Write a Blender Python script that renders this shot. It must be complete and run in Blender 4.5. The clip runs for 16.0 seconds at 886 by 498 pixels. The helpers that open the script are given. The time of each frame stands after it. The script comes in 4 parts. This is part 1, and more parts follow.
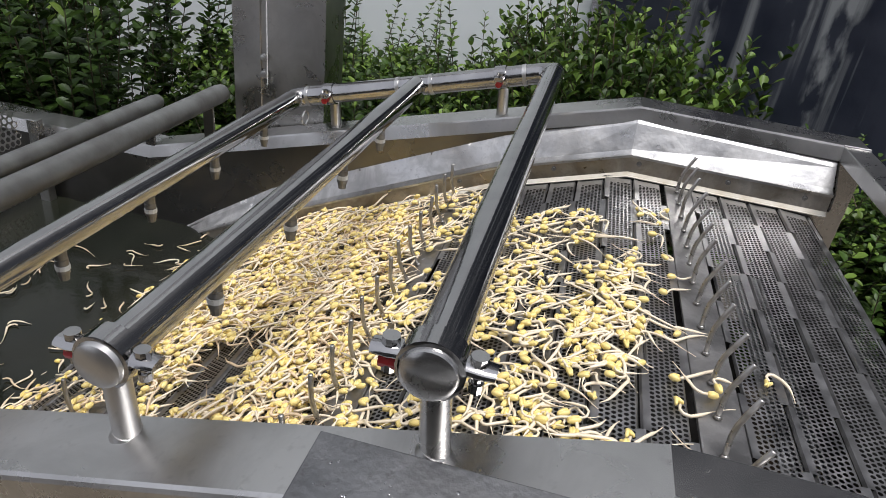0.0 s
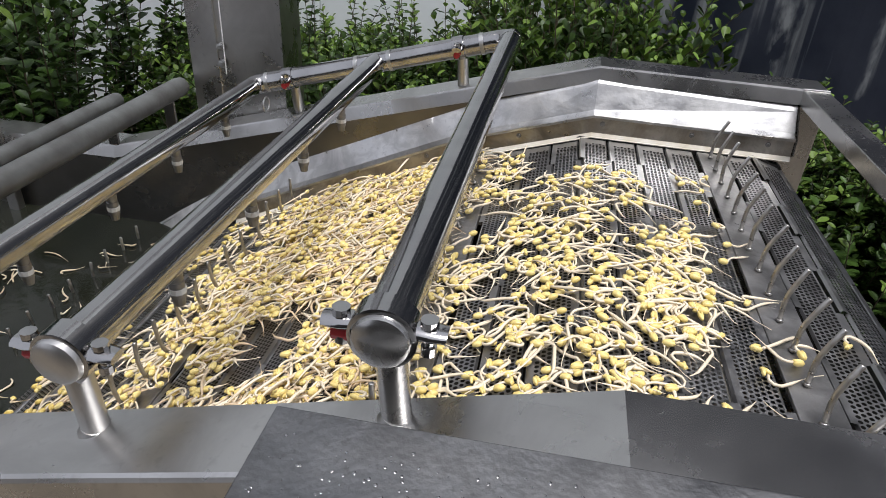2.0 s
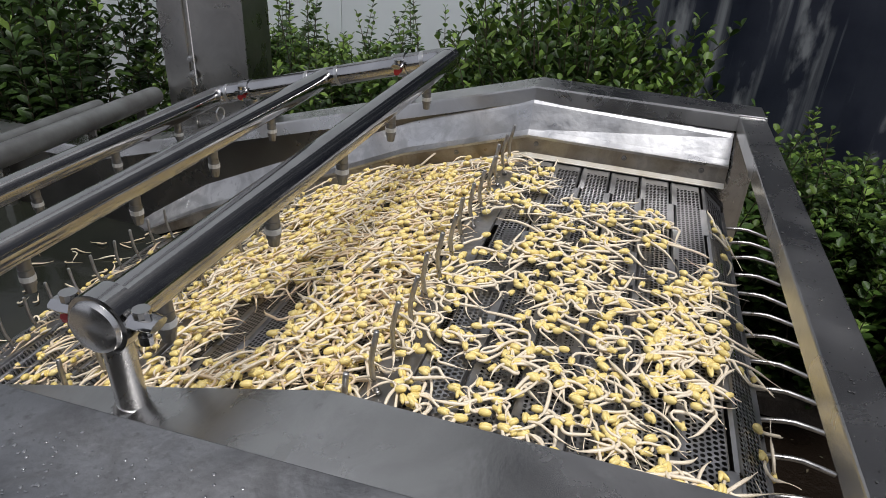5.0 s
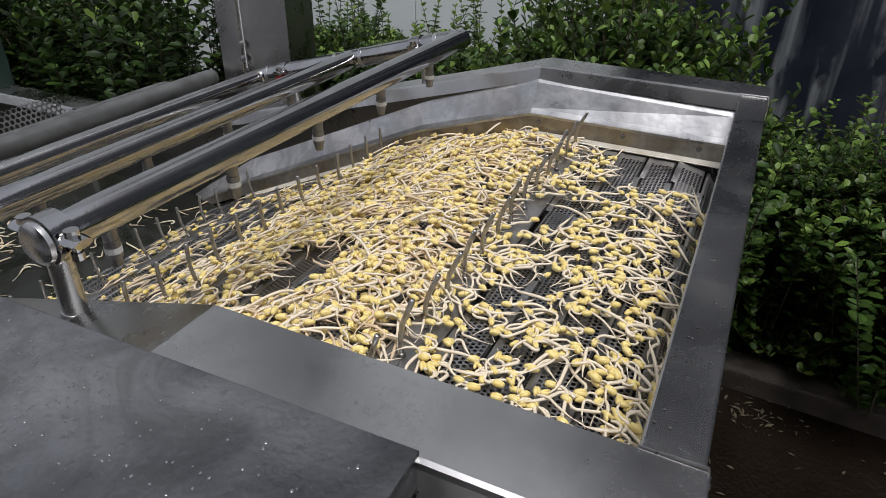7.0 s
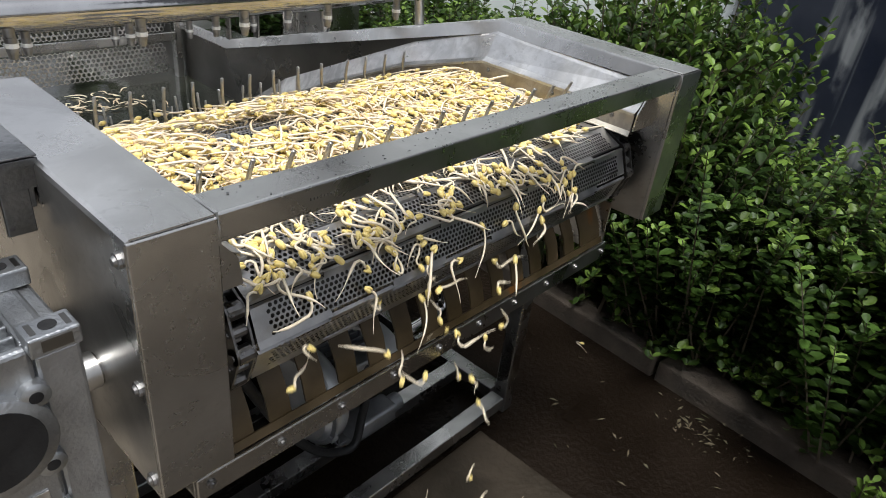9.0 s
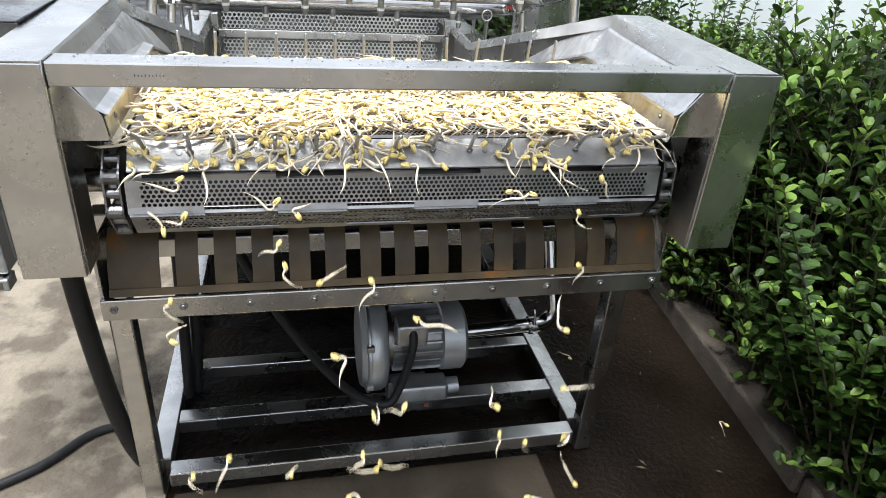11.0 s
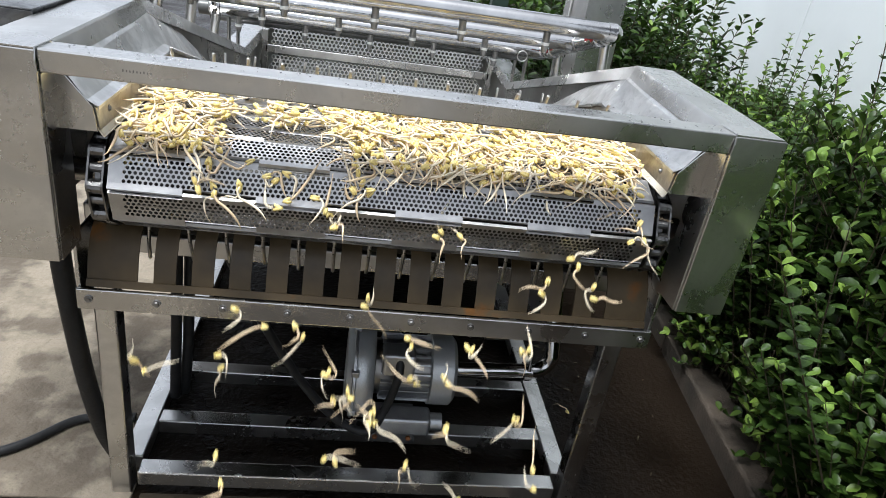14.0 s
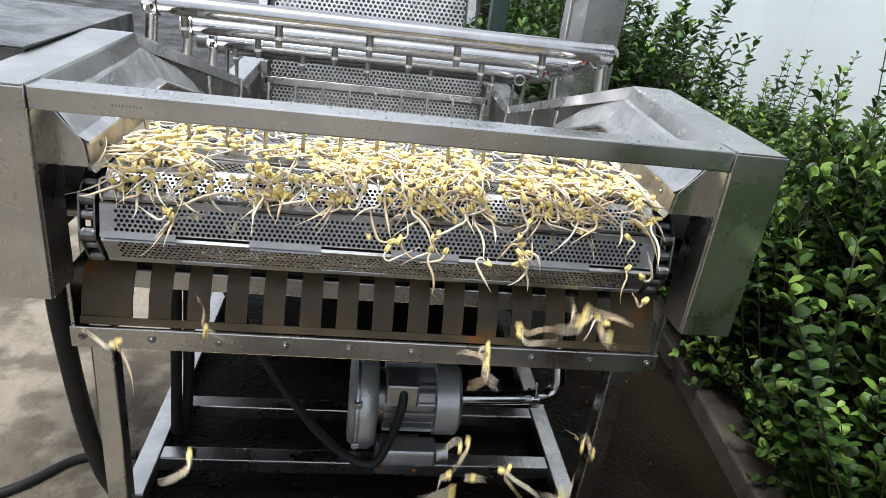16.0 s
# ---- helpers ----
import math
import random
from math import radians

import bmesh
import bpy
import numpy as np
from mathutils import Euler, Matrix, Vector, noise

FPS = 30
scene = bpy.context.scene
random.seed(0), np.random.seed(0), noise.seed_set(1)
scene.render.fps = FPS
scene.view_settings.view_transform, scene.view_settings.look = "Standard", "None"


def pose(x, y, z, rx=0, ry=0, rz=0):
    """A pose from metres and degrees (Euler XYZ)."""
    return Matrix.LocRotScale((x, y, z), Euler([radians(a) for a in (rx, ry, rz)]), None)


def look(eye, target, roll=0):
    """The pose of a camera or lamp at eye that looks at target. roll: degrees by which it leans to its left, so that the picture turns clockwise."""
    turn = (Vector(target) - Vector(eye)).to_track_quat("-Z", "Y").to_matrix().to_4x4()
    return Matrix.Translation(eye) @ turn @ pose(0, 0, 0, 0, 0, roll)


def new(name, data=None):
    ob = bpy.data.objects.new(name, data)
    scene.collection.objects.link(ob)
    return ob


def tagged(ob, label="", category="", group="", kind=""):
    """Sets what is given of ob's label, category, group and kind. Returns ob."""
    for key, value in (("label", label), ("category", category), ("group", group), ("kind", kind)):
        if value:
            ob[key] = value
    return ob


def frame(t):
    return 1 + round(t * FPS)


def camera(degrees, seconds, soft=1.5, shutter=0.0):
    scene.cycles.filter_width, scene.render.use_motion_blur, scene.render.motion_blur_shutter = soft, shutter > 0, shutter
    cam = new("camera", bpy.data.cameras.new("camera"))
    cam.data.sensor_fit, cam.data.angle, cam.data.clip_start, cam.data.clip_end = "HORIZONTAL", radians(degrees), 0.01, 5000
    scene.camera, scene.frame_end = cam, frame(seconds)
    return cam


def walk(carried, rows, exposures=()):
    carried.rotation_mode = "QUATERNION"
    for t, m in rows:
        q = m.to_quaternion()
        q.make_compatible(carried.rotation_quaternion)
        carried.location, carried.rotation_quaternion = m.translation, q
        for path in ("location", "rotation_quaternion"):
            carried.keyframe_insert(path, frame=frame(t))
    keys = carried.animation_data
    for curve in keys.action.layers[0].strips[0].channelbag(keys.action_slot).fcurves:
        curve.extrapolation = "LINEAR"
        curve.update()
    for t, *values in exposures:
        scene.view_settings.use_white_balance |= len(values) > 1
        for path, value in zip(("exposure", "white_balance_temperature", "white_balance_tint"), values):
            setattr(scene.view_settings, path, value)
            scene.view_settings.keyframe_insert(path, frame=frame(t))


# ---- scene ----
cam = camera(67.3, 16.0, soft=0.6, shutter=0.12)
PATH = [
    (0, (-0.92, 0.572, 1.367), (0.807, 0.882, 0.408), 7.3),
    (0.5, (-0.917, 0.571, 1.37), (0.804, 0.864, 0.395), 7.1),
    (1, (-0.924, 0.562, 1.371), (0.811, 0.847, 0.417), 6.5),
    (1.5, (-0.928, 0.56, 1.37), (0.801, 0.853, 0.41), 5.5),
    (2, (-0.92, 0.535, 1.362), (0.785, 0.804, 0.352), 3.2),
    (2.5, (-0.916, 0.435, 1.366), (0.769, 0.816, 0.358), 4.9),
    (3, (-0.914, 0.33, 1.354), (0.707, 0.792, 0.336), 6.2),
    (3.5, (-0.919, 0.295, 1.365), (0.737, 0.791, 0.359), 3.6),
    (4, (-0.904, 0.297, 1.37), (0.778, 0.746, 0.387), 4.5),
    (4.2, (-0.897, 0.298, 1.371), (0.794, 0.728, 0.393), 3.7),
    (6.5, (-0.865, 0.099, 1.368), (0.76, 0.712, 0.398), 0.7),
    (7, (-0.885, 0.031, 1.371), (0.686, 0.765, 0.383), 0.5),
    (7.5, (-0.903, -0.058, 1.366), (0.667, 0.618, 0.327), 0.0),
    (8, (-0.931, -0.121, 1.35), (0.681, 0.492, 0.337), 1.6),
    (8.5, (-0.875, -0.294, 1.325), (0.633, 0.579, 0.343), 4.0),
    (9, (-0.783, -0.505, 1.301), (0.561, 0.591, 0.306), 7.0),
    (9.2, (-0.731, -0.573, 1.288), (0.494, 0.687, 0.334), 5.5),
    (11.3, (-0.129, -0.948, 1.237), (0.212, 0.765, 0.263), 7.0),
    (11.5, (-0.098, -0.947, 1.24), (0.201, 0.768, 0.256), 8.6),
    (12, (-0.067, -0.951, 1.24), (0.188, 0.794, 0.296), 7.6),
    (12.5, (-0.072, -0.953, 1.238), (0.175, 0.787, 0.282), 8.0),
    (13, (-0.071, -0.945, 1.234), (0.207, 0.803, 0.302), 9.5),
    (13.5, (-0.072, -0.937, 1.231), (0.201, 0.821, 0.316), 9.1),
    (14, (-0.076, -0.94, 1.233), (0.216, 0.827, 0.343), 9.4),
    (14.5, (-0.072, -0.935, 1.231), (0.202, 0.853, 0.377), 8.8),
    (15, (-0.069, -0.927, 1.231), (0.213, 0.862, 0.383), 8.4),
    (15.5, (-0.065, -0.924, 1.229), (0.213, 0.874, 0.4), 8.1),
    (16, (-0.06, -0.922, 1.229), (0.207, 0.88, 0.404), 7.5),
]
walk(cam, [(t, look(eye, target, roll)) for t, eye, target, roll in PATH],
     exposures=[(0.0, -0.19, 6040, 14.5), (3.0, -0.24, 5980, 14.5), (4.0, -0.35, 5980, 14.5), (6.5, -0.61, 5960, 14.5), (8.0, -0.47, 5960, 14.5), (9.0, 0.12, 6050, 11), (11.3, 0.96, 5850, 9), (12.5, 0.70, 5860, 9), (16.0, 0.58, 5850, 9)])

# ---- light ----
GROUND = -0.09
world = bpy.data.worlds.new("world")
scene.world = world
world.use_nodes = True
wn = world.node_tree
sky = wn.nodes.new("ShaderNodeTexSky")
sky.sky_type = "NISHITA"
sky.sun_disc = False
sky.sun_elevation, sky.sun_rotation = radians(72), radians(227)
sky.air_density, sky.dust_density, sky.ozone_density = 1.0, 7.0, 1.0
pale = wn.nodes.new("ShaderNodeHueSaturation")   # thin cloud takes the blue out of the sky
pale.inputs["Saturation"].default_value = 0.35
wn.links.new(sky.outputs[0], pale.inputs["Color"])
cloud = wn.nodes.new("ShaderNodeMix")              # and a veil of even white over it
cloud.data_type = "RGBA"
cloud.inputs["Factor"].default_value = 0.55
cloud.inputs["B"].default_value = (8.6, 8.7, 8.9, 1)
wn.links.new(pale.outputs[0], cloud.inputs["A"])
wn.links.new(cloud.outputs["Result"], wn.nodes["Background"].inputs["Color"])
wn.nodes["Background"].inputs["Strength"].default_value = 0.125
sun = new("sun", bpy.data.lights.new("sun", "SUN"))
sun.data.energy, sun.data.angle, sun.data.color = 3.6, radians(22), (1.0, 0.96, 0.88)
sun.matrix_basis = look((-0.75, -0.7, 3.3), (0, 0, 0))


# ---- materials ----
def mat(name, color, rough=0.5, metal=0.0, color2=None, scale=8.0, detail=6.0, bump=0.0, bump_scale=60.0, rough_var=0.0,
        stretch=(1, 1, 1), spec=0.5, edges=(0.35, 0.65), per_object=0.0, third=None, stain=0.0, stain_scale=7.0):
    """A surface with two scales of variation: broad patches of color2, and fine grain in roughness and relief."""
    m = bpy.data.materials.new(name)
    m.use_nodes = True
    t = m.node_tree
    b = t.nodes["Principled BSDF"]
    b.inputs["Roughness"].default_value, b.inputs["Metallic"].default_value = rough, metal
    b.inputs["Specular IOR Level"].default_value = spec
    co = t.nodes.new("ShaderNodeTexCoord")
    mp = t.nodes.new("ShaderNodeMapping")
    mp.inputs["Scale"].default_value = stretch
    t.links.new(co.outputs["Object"], mp.inputs["Vector"])
    n1 = t.nodes.new("ShaderNodeTexNoise")
    n1.inputs["Scale"].default_value, n1.inputs["Detail"].default_value = scale, detail
    t.links.new(mp.outputs[0], n1.inputs["Vector"])
    rp = t.nodes.new("ShaderNodeValToRGB")
    rp.color_ramp.elements[0].position, rp.color_ramp.elements[1].position = edges
    rp.color_ramp.elements[0].color = (*color, 1)
    rp.color_ramp.elements[1].color = (*(color2 or color), 1)
    if third:
        e = rp.color_ramp.elements.new(min(0.98, edges[1] + 0.1))
        e.color = (*third, 1)
    t.links.new(n1.outputs["Fac"], rp.inputs[0])
    out = rp.outputs[0]
    if per_object:
        info = t.nodes.new("ShaderNodeObjectInfo")
        hs = t.nodes.new("ShaderNodeHueSaturation")
        ma = t.nodes.new("ShaderNodeMapRange")
        ma.inputs["To Min"].default_value, ma.inputs["To Max"].default_value = 1 - per_object, 1 + per_object
        t.links.new(info.outputs["Random"], ma.inputs["Value"])
        t.links.new(ma.outputs[0], hs.inputs["Value"])
        t.links.new(out, hs.inputs["Color"])
        out = hs.outputs[0]
    blot = None
    if stain:
        # dull water stains: blotches with soft and hard edges, and fine specks
        n3 = t.nodes.new("ShaderNodeTexNoise")
        n3.inputs["Scale"].default_value, n3.inputs["Detail"].default_value = stain_scale, 12.0
        n3.inputs["Roughness"].default_value, n3.inputs["Distortion"].default_value = 0.62, 0.8
        t.links.new(co.outputs["Object"], n3.inputs["Vector"])
        blot = t.nodes.new("ShaderNodeMapRange")
        blot.inputs["From Min"].default_value, blot.inputs["From Max"].default_value = 0.44, 0.60
        t.links.new(n3.outputs["Fac"], blot.inputs["Value"])
        n4 = t.nodes.new("ShaderNodeTexNoise")
        n4.inputs["Scale"].default_value, n4.inputs["Detail"].default_value = 95.0, 6.0
        t.links.new(co.outputs["Object"], n4.inputs["Vector"])
        speck = t.nodes.new("ShaderNodeMapRange")
        speck.inputs["From Min"].default_value, speck.inputs["From Max"].default_value = 0.56, 0.72
        t.links.new(n4.outputs["Fac"], speck.inputs["Value"])
        both = t.nodes.new("ShaderNodeMath")
        both.operation = "MAXIMUM"
        t.links.new(blot.outputs[0], both.inputs[0])
        t.links.new(speck.outputs[0], both.inputs[1])
        dim = t.nodes.new("ShaderNodeMapRange")
        dim.inputs["To Min"].default_value, dim.inputs["To Max"].default_value = 1.0, 1.0 - stain
        t.links.new(both.outputs[0], dim.inputs["Value"])
        hv = t.nodes.new("ShaderNodeHueSaturation")
        t.links.new(dim.outputs[0], hv.inputs["Value"])
        t.links.new(out, hv.inputs["Color"])
        out = hv.outputs[0]
        blot = both
    t.links.new(out, b.inputs["Base Color"])
    n2 = t.nodes.new("ShaderNodeTexNoise")
    n2.inputs["Scale"].default_value, n2.inputs["Detail"].default_value = bump_scale, 4.0
    t.links.new(mp.outputs[0], n2.inputs["Vector"])
    if rough_var:
        mr = t.nodes.new("ShaderNodeMapRange")
        mr.inputs["To Min"].default_value, mr.inputs["To Max"].default_value = max(0.02, rough - rough_var), rough + rough_var
        mr.inputs["From Min"].default_value, mr.inputs["From Max"].default_value = 0.3, 0.7
        t.links.new(n1.outputs["Fac"], mr.inputs["Value"])
        src = mr.outputs[0]
        if blot:
            ad = t.nodes.new("ShaderNodeMath")
            ad.operation = "MULTIPLY_ADD"
            ad.inputs[1].default_value = 0.5 * stain
            t.links.new(blot.outputs[0], ad.inputs[0])
            t.links.new(src, ad.inputs[2])
            src = ad.outputs[0]
        t.links.new(src, b.inputs["Roughness"])
    if bump:
        bp = t.nodes.new("ShaderNodeBump")
        bp.inputs["Strength"].default_value, bp.inputs["Distance"].default_value = bump, 0.01
        t.links.new(n2.outputs["Fac"], bp.inputs["Height"])
        t.links.new(bp.outputs[0], b.inputs["Normal"])
    return m


STEEL = mat("brushed_steel", (0.46, 0.452, 0.436), 0.26, 1.0, (0.60, 0.59, 0.57), 5, 8, 0.014, 260, 0.10, (1, 1, 1), stain=0.13, stain_scale=9)
LINER = mat("liner_steel", (0.53, 0.525, 0.515), 0.32, 1.0, (0.65, 0.645, 0.63), 13, 9, 0.10, 40, 0.09, stain=0.24, stain_scale=16)
COVER = mat("dull_cover_steel", (0.15, 0.153, 0.156), 0.36, 1.0, (0.31, 0.31, 0.31), 7, 12, 0.10, 160, 0.14, stain=0.42, stain_scale=9)
BRONZED = mat("stained_steel", (0.36, 0.31, 0.24), 0.34, 1.0, (0.55, 0.52, 0.47), 12, 8, 0.04, 120, 0.10, stain=0.25, stain_scale=20)
POLISHED = mat("polished_steel", (0.47, 0.465, 0.455), 0.10, 1.0, (0.38, 0.375, 0.37), 14, 6, 0.02, 90, 0.05)
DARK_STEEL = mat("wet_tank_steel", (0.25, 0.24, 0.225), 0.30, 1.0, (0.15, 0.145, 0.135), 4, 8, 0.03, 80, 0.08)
BELT = mat("belt_steel", (0.31, 0.306, 0.302), 0.40, 1.0, (0.40, 0.396, 0.392), 30, 6, 0.06, 160, 0.10, per_object=0.12)
BARPLATE = mat("pin_bar_steel", (0.30, 0.295, 0.285), 0.40, 1.0, (0.42, 0.41, 0.40), 16, 8, 0.04, 140, 0.10, stain=0.2, stain_scale=14)
BOLT = mat("bolt_steel", (0.22, 0.216, 0.21), 0.46, 1.0, (0.31, 0.305, 0.30), 60, 5, 0.05, 200, 0.1)
# steel inside the belt loop, its shade put into the near-black colour
TRAY = mat("painted_shade_steel", (0.060, 0.058, 0.054), 0.45, 1.0, (0.040, 0.038, 0.035), 6, 8, 0.05, 90, 0.1)
CHAIN = mat("chain_steel", (0.13, 0.127, 0.123), 0.35, 1.0, (0.21, 0.205, 0.20), 60, 5, 0.1, 200, 0.1)
PIN = mat("pin_steel", (0.36, 0.345, 0.32), 0.34, 1.0, (0.48, 0.465, 0.44), 70, 4, 0.05, 200, 0.1)
ALU = mat("cast_aluminium", (0.31, 0.32, 0.33), 0.38, 0.9, (0.41, 0.42, 0.43), 20, 6, 0.15, 220, 0.1)
GREYPAINT = mat("grey_paint", (0.36, 0.37, 0.37), 0.38, 0.6, (0.44, 0.45, 0.45), 14, 6, 0.1, 200, 0.08)
BLACK = mat("black_rubber", (0.010, 0.010, 0.011), 0.5, 0.0, (0.018, 0.018, 0.018), 40, 4, 0.1, 150, 0.1, spec=0.25)
RED = mat("red_gasket", (0.45, 0.03, 0.03), 0.4, 0.0, (0.35, 0.02, 0.02), 40)
TAPE = mat("white_tape", (0.75, 0.75, 0.73), 0.6, 0.0, (0.6, 0.6, 0.58), 90)
STRIP = mat("white_plastic_strip", (0.72, 0.69, 0.60), 0.45, 0.0, (0.58, 0.52, 0.40), 25)
GREYPIPE = mat("grey_plastic_pipe", (0.10, 0.104, 0.10), 0.38, 0.0, (0.06, 0.06, 0.057), 18, 8, 0.05, 90, 0.08)
COMB = mat("stained_comb", (0.038, 0.026, 0.011), 0.42, 0.0, (0.072, 0.051, 0.026), 14, 8, 0.06, 60, 0.12, third=(0.13, 0.055, 0.010), spec=0.25)
RUST = mat("rusty_bracket", (0.30, 0.12, 0.03), 0.8, 0.0, (0.2, 0.08, 0.03), 60)
WATER = mat("murky_water", (0.010, 0.012, 0.008), 0.10, 0.0, (0.018, 0.018, 0.012), 3, 4, 0.12, 14, 0.0, spec=0.3)
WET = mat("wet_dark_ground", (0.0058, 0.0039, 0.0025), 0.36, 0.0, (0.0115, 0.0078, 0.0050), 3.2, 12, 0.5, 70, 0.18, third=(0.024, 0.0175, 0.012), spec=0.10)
CONCRETE = mat("concrete", (0.22, 0.185, 0.137), 0.8, 0.0, (0.115, 0.094, 0.069), 7, 13, 0.5, 70, 0.15, edges=(0.46, 0.56), stain=0.22, stain_scale=9.0)
KERB = mat("kerb_concrete", (0.075, 0.058, 0.043), 0.85, 0.0, (0.037, 0.030, 0.022), 7, 9, 0.5, 90, 0.1, per_object=0.12)
SOIL = mat("soil", (0.03, 0.022, 0.014), 0.95, 0.0, (0.055, 0.04, 0.026), 9, 9, 0.8, 50, 0.0)
WALLWHITE = mat("white_wall_panel", (0.80, 0.83, 0.83), 0.5, 0.0, (0.72, 0.75, 0.75), 1.2, 8, 0.03, 30, 0.1)
WALLBLUE = mat("blue_sheet", (0.010, 0.013, 0.024), 0.40, 0.0, (0.024, 0.028, 0.042), 2.6, 9, 0.1, 40, 0.1, edges=(0.42, 0.62))


def peeling(m, pale):
    """Pale upright streaks with ragged edges, broken where the paint still holds."""
    t = m.node_tree
    b = t.nodes["Principled BSDF"]
    co = t.nodes.new("ShaderNodeTexCoord")
    def spots(stretch, scale, lo, hi, detail):
        mp = t.nodes.new("ShaderNodeMapping")
        mp.inputs["Scale"].default_value = stretch
        t.links.new(co.outputs["Object"], mp.inputs["Vector"])
        n = t.nodes.new("ShaderNodeTexNoise")
        n.inputs["Scale"].default_value, n.inputs["Detail"].default_value = scale, detail
        t.links.new(mp.outputs[0], n.inputs["Vector"])
        r = t.nodes.new("ShaderNodeMapRange")
        r.inputs["From Min"].default_value, r.inputs["From Max"].default_value = lo, hi
        t.links.new(n.outputs["Fac"], r.inputs["Value"])
        return r.outputs[0]
    streak, hold = spots((0.0, 1.0, 0.04), 8.0, 0.51, 0.60, 7), spots((1.0, 1.8, 0.7), 6.0, 0.42, 0.54, 10)
    mul = t.nodes.new("ShaderNodeMath")
    mul.operation = "MULTIPLY"
    t.links.new(streak, mul.inputs[0])
    t.links.new(hold, mul.inputs[1])
    mix = t.nodes.new("ShaderNodeMix")
    mix.data_type = "RGBA"
    mix.inputs["B"].default_value = (*pale, 1)
    t.links.new(b.inputs["Base Color"].links[0].from_socket, mix.inputs["A"])
    t.links.new(mul.outputs[0], mix.inputs["Factor"])
    t.links.new(mix.outputs["Result"], b.inputs["Base Color"])


peeling(WALLBLUE, (0.20, 0.21, 0.215))
# colour of the added walls, kept dark for the steel to mirror
DARK_WALL = mat("added_dark_wall", (0.09, 0.088, 0.085), 0.8, 0.0, (0.06, 0.058, 0.055), 1.5, 8, 0.1, 20)
DROP = mat("water_drop", (0.10, 0.10, 0.098), 0.05, 0.6, (0.14, 0.14, 0.135), 30)
BEAD = mat("water_bead", (0.26, 0.26, 0.26), 0.12, 0.9, (0.36, 0.36, 0.36), 30)
LITTER = mat("dry_clippings", (0.05, 0.05, 0.022), 0.85, 0.0, (0.08, 0.062, 0.036), 9)
BARK = mat("bark", (0.06, 0.045, 0.03), 0.9, 0.0, (0.10, 0.08, 0.05), 40, 6, 0.4, 90)


def leaf_material(name, dark, light):
    m = mat(name, dark, 0.40, 0.0, light, 3.5, 5, 0.1, 120, spec=0.22)
    t = m.node_tree
    b = t.nodes["Principled BSDF"]
    geo = t.nodes.new("ShaderNodeNewGeometry")
    hs = t.nodes.new("ShaderNodeHueSaturation")
    mr = t.nodes.new("ShaderNodeMapRange")
    mr.inputs["To Min"].default_value, mr.inputs["To Max"].default_value = 0.5, 1.5
    t.links.new(geo.outputs["Random Per Island"], mr.inputs["Value"])
    t.links.new(mr.outputs[0], hs.inputs["Value"])
    src = b.inputs["Base Color"].links[0].from_socket
    t.links.new(src, hs.inputs["Color"])
    t.links.new(hs.outputs[0], b.inputs["Base Color"])
    b.inputs["Subsurface Weight"].default_value = 0.0
    tr = t.nodes.new("ShaderNodeBsdfTranslucent")
    mix = t.nodes.new("ShaderNodeMixShader")
    mix.inputs[0].default_value = 0.22
    t.links.new(hs.outputs[0], tr.inputs["Color"])
    t.links.new(b.outputs[0], mix.inputs[1])
    t.links.new(tr.outputs[0], mix.inputs[2])
    t.links.new(mix.outputs[0], t.nodes["Material Output"].inputs["Surface"])
    return m


LEAF = leaf_material("hedge_leaf", (0.024, 0.047, 0.009), (0.044, 0.084, 0.015))
LEAF_YOUNG = leaf_material("young_leaf", (0.090, 0.155, 0.026), (0.145, 0.22, 0.040))


def island_material(name, color, color2, rough, sss):
    m = mat(name, color, rough, 0.0, color2, 35, 3, 0.05, 300)
    t = m.node_tree
    b = t.nodes["Principled BSDF"]
    geo = t.nodes.new("ShaderNodeNewGeometry")
    mixc = t.nodes.new("ShaderNodeMix")
    mixc.data_type = "RGBA"
    mixc.inputs["A"].default_value, mixc.inputs["B"].default_value = (*color, 1), (*color2, 1)
    t.links.new(geo.outputs["Random Per Island"], mixc.inputs["Factor"])
    t.links.new(mixc.outputs["Result"], b.inputs["Base Color"])
    b.inputs["Subsurface Weight"].default_value = sss
    b.inputs["Subsurface Radius"].default_value = (0.004, 0.003, 0.0015)
    b.inputs["Subsurface Scale"].default_value = 1.0
    return m


BEAN = island_material("bean_yellow", (0.72, 0.52, 0.11), (0.82, 0.68, 0.28), 0.34, 0.0)
STALK = island_material("stalk_cream", (0.80, 0.71, 0.54), (0.69, 0.53, 0.34), 0.36, 0.0)


# ---- mesh helpers ----
def link(name, bm, material, parent=None, label="", m=None, smooth=False):
    me = bpy.data.meshes.new(name)
    bm.normal_update()
    bm.to_mesh(me)
    bm.free()
    mats = material if isinstance(material, (list, tuple)) else [material]
    for one in mats:
        me.materials.append(one)
    if smooth:
        for p in me.polygons:
            p.use_smooth = True
        me.set_sharp_from_angle(angle=radians(40))
    ob = new(name, me)
    if parent:
        ob.parent = parent
    if m is not None:
        ob.matrix_basis = m
    if label:
        ob["label"] = label
    return ob


def part(name, bm, material, parent, label="", m=None, smooth=False):
    return link(name, bm, material, parent, label, m, smooth)


def thing(name, label, category, group="", kind="", m=None):
    ob = new(name)
    if m is not None:
        ob.matrix_basis = m
    return tagged(ob, label, category, group, kind)


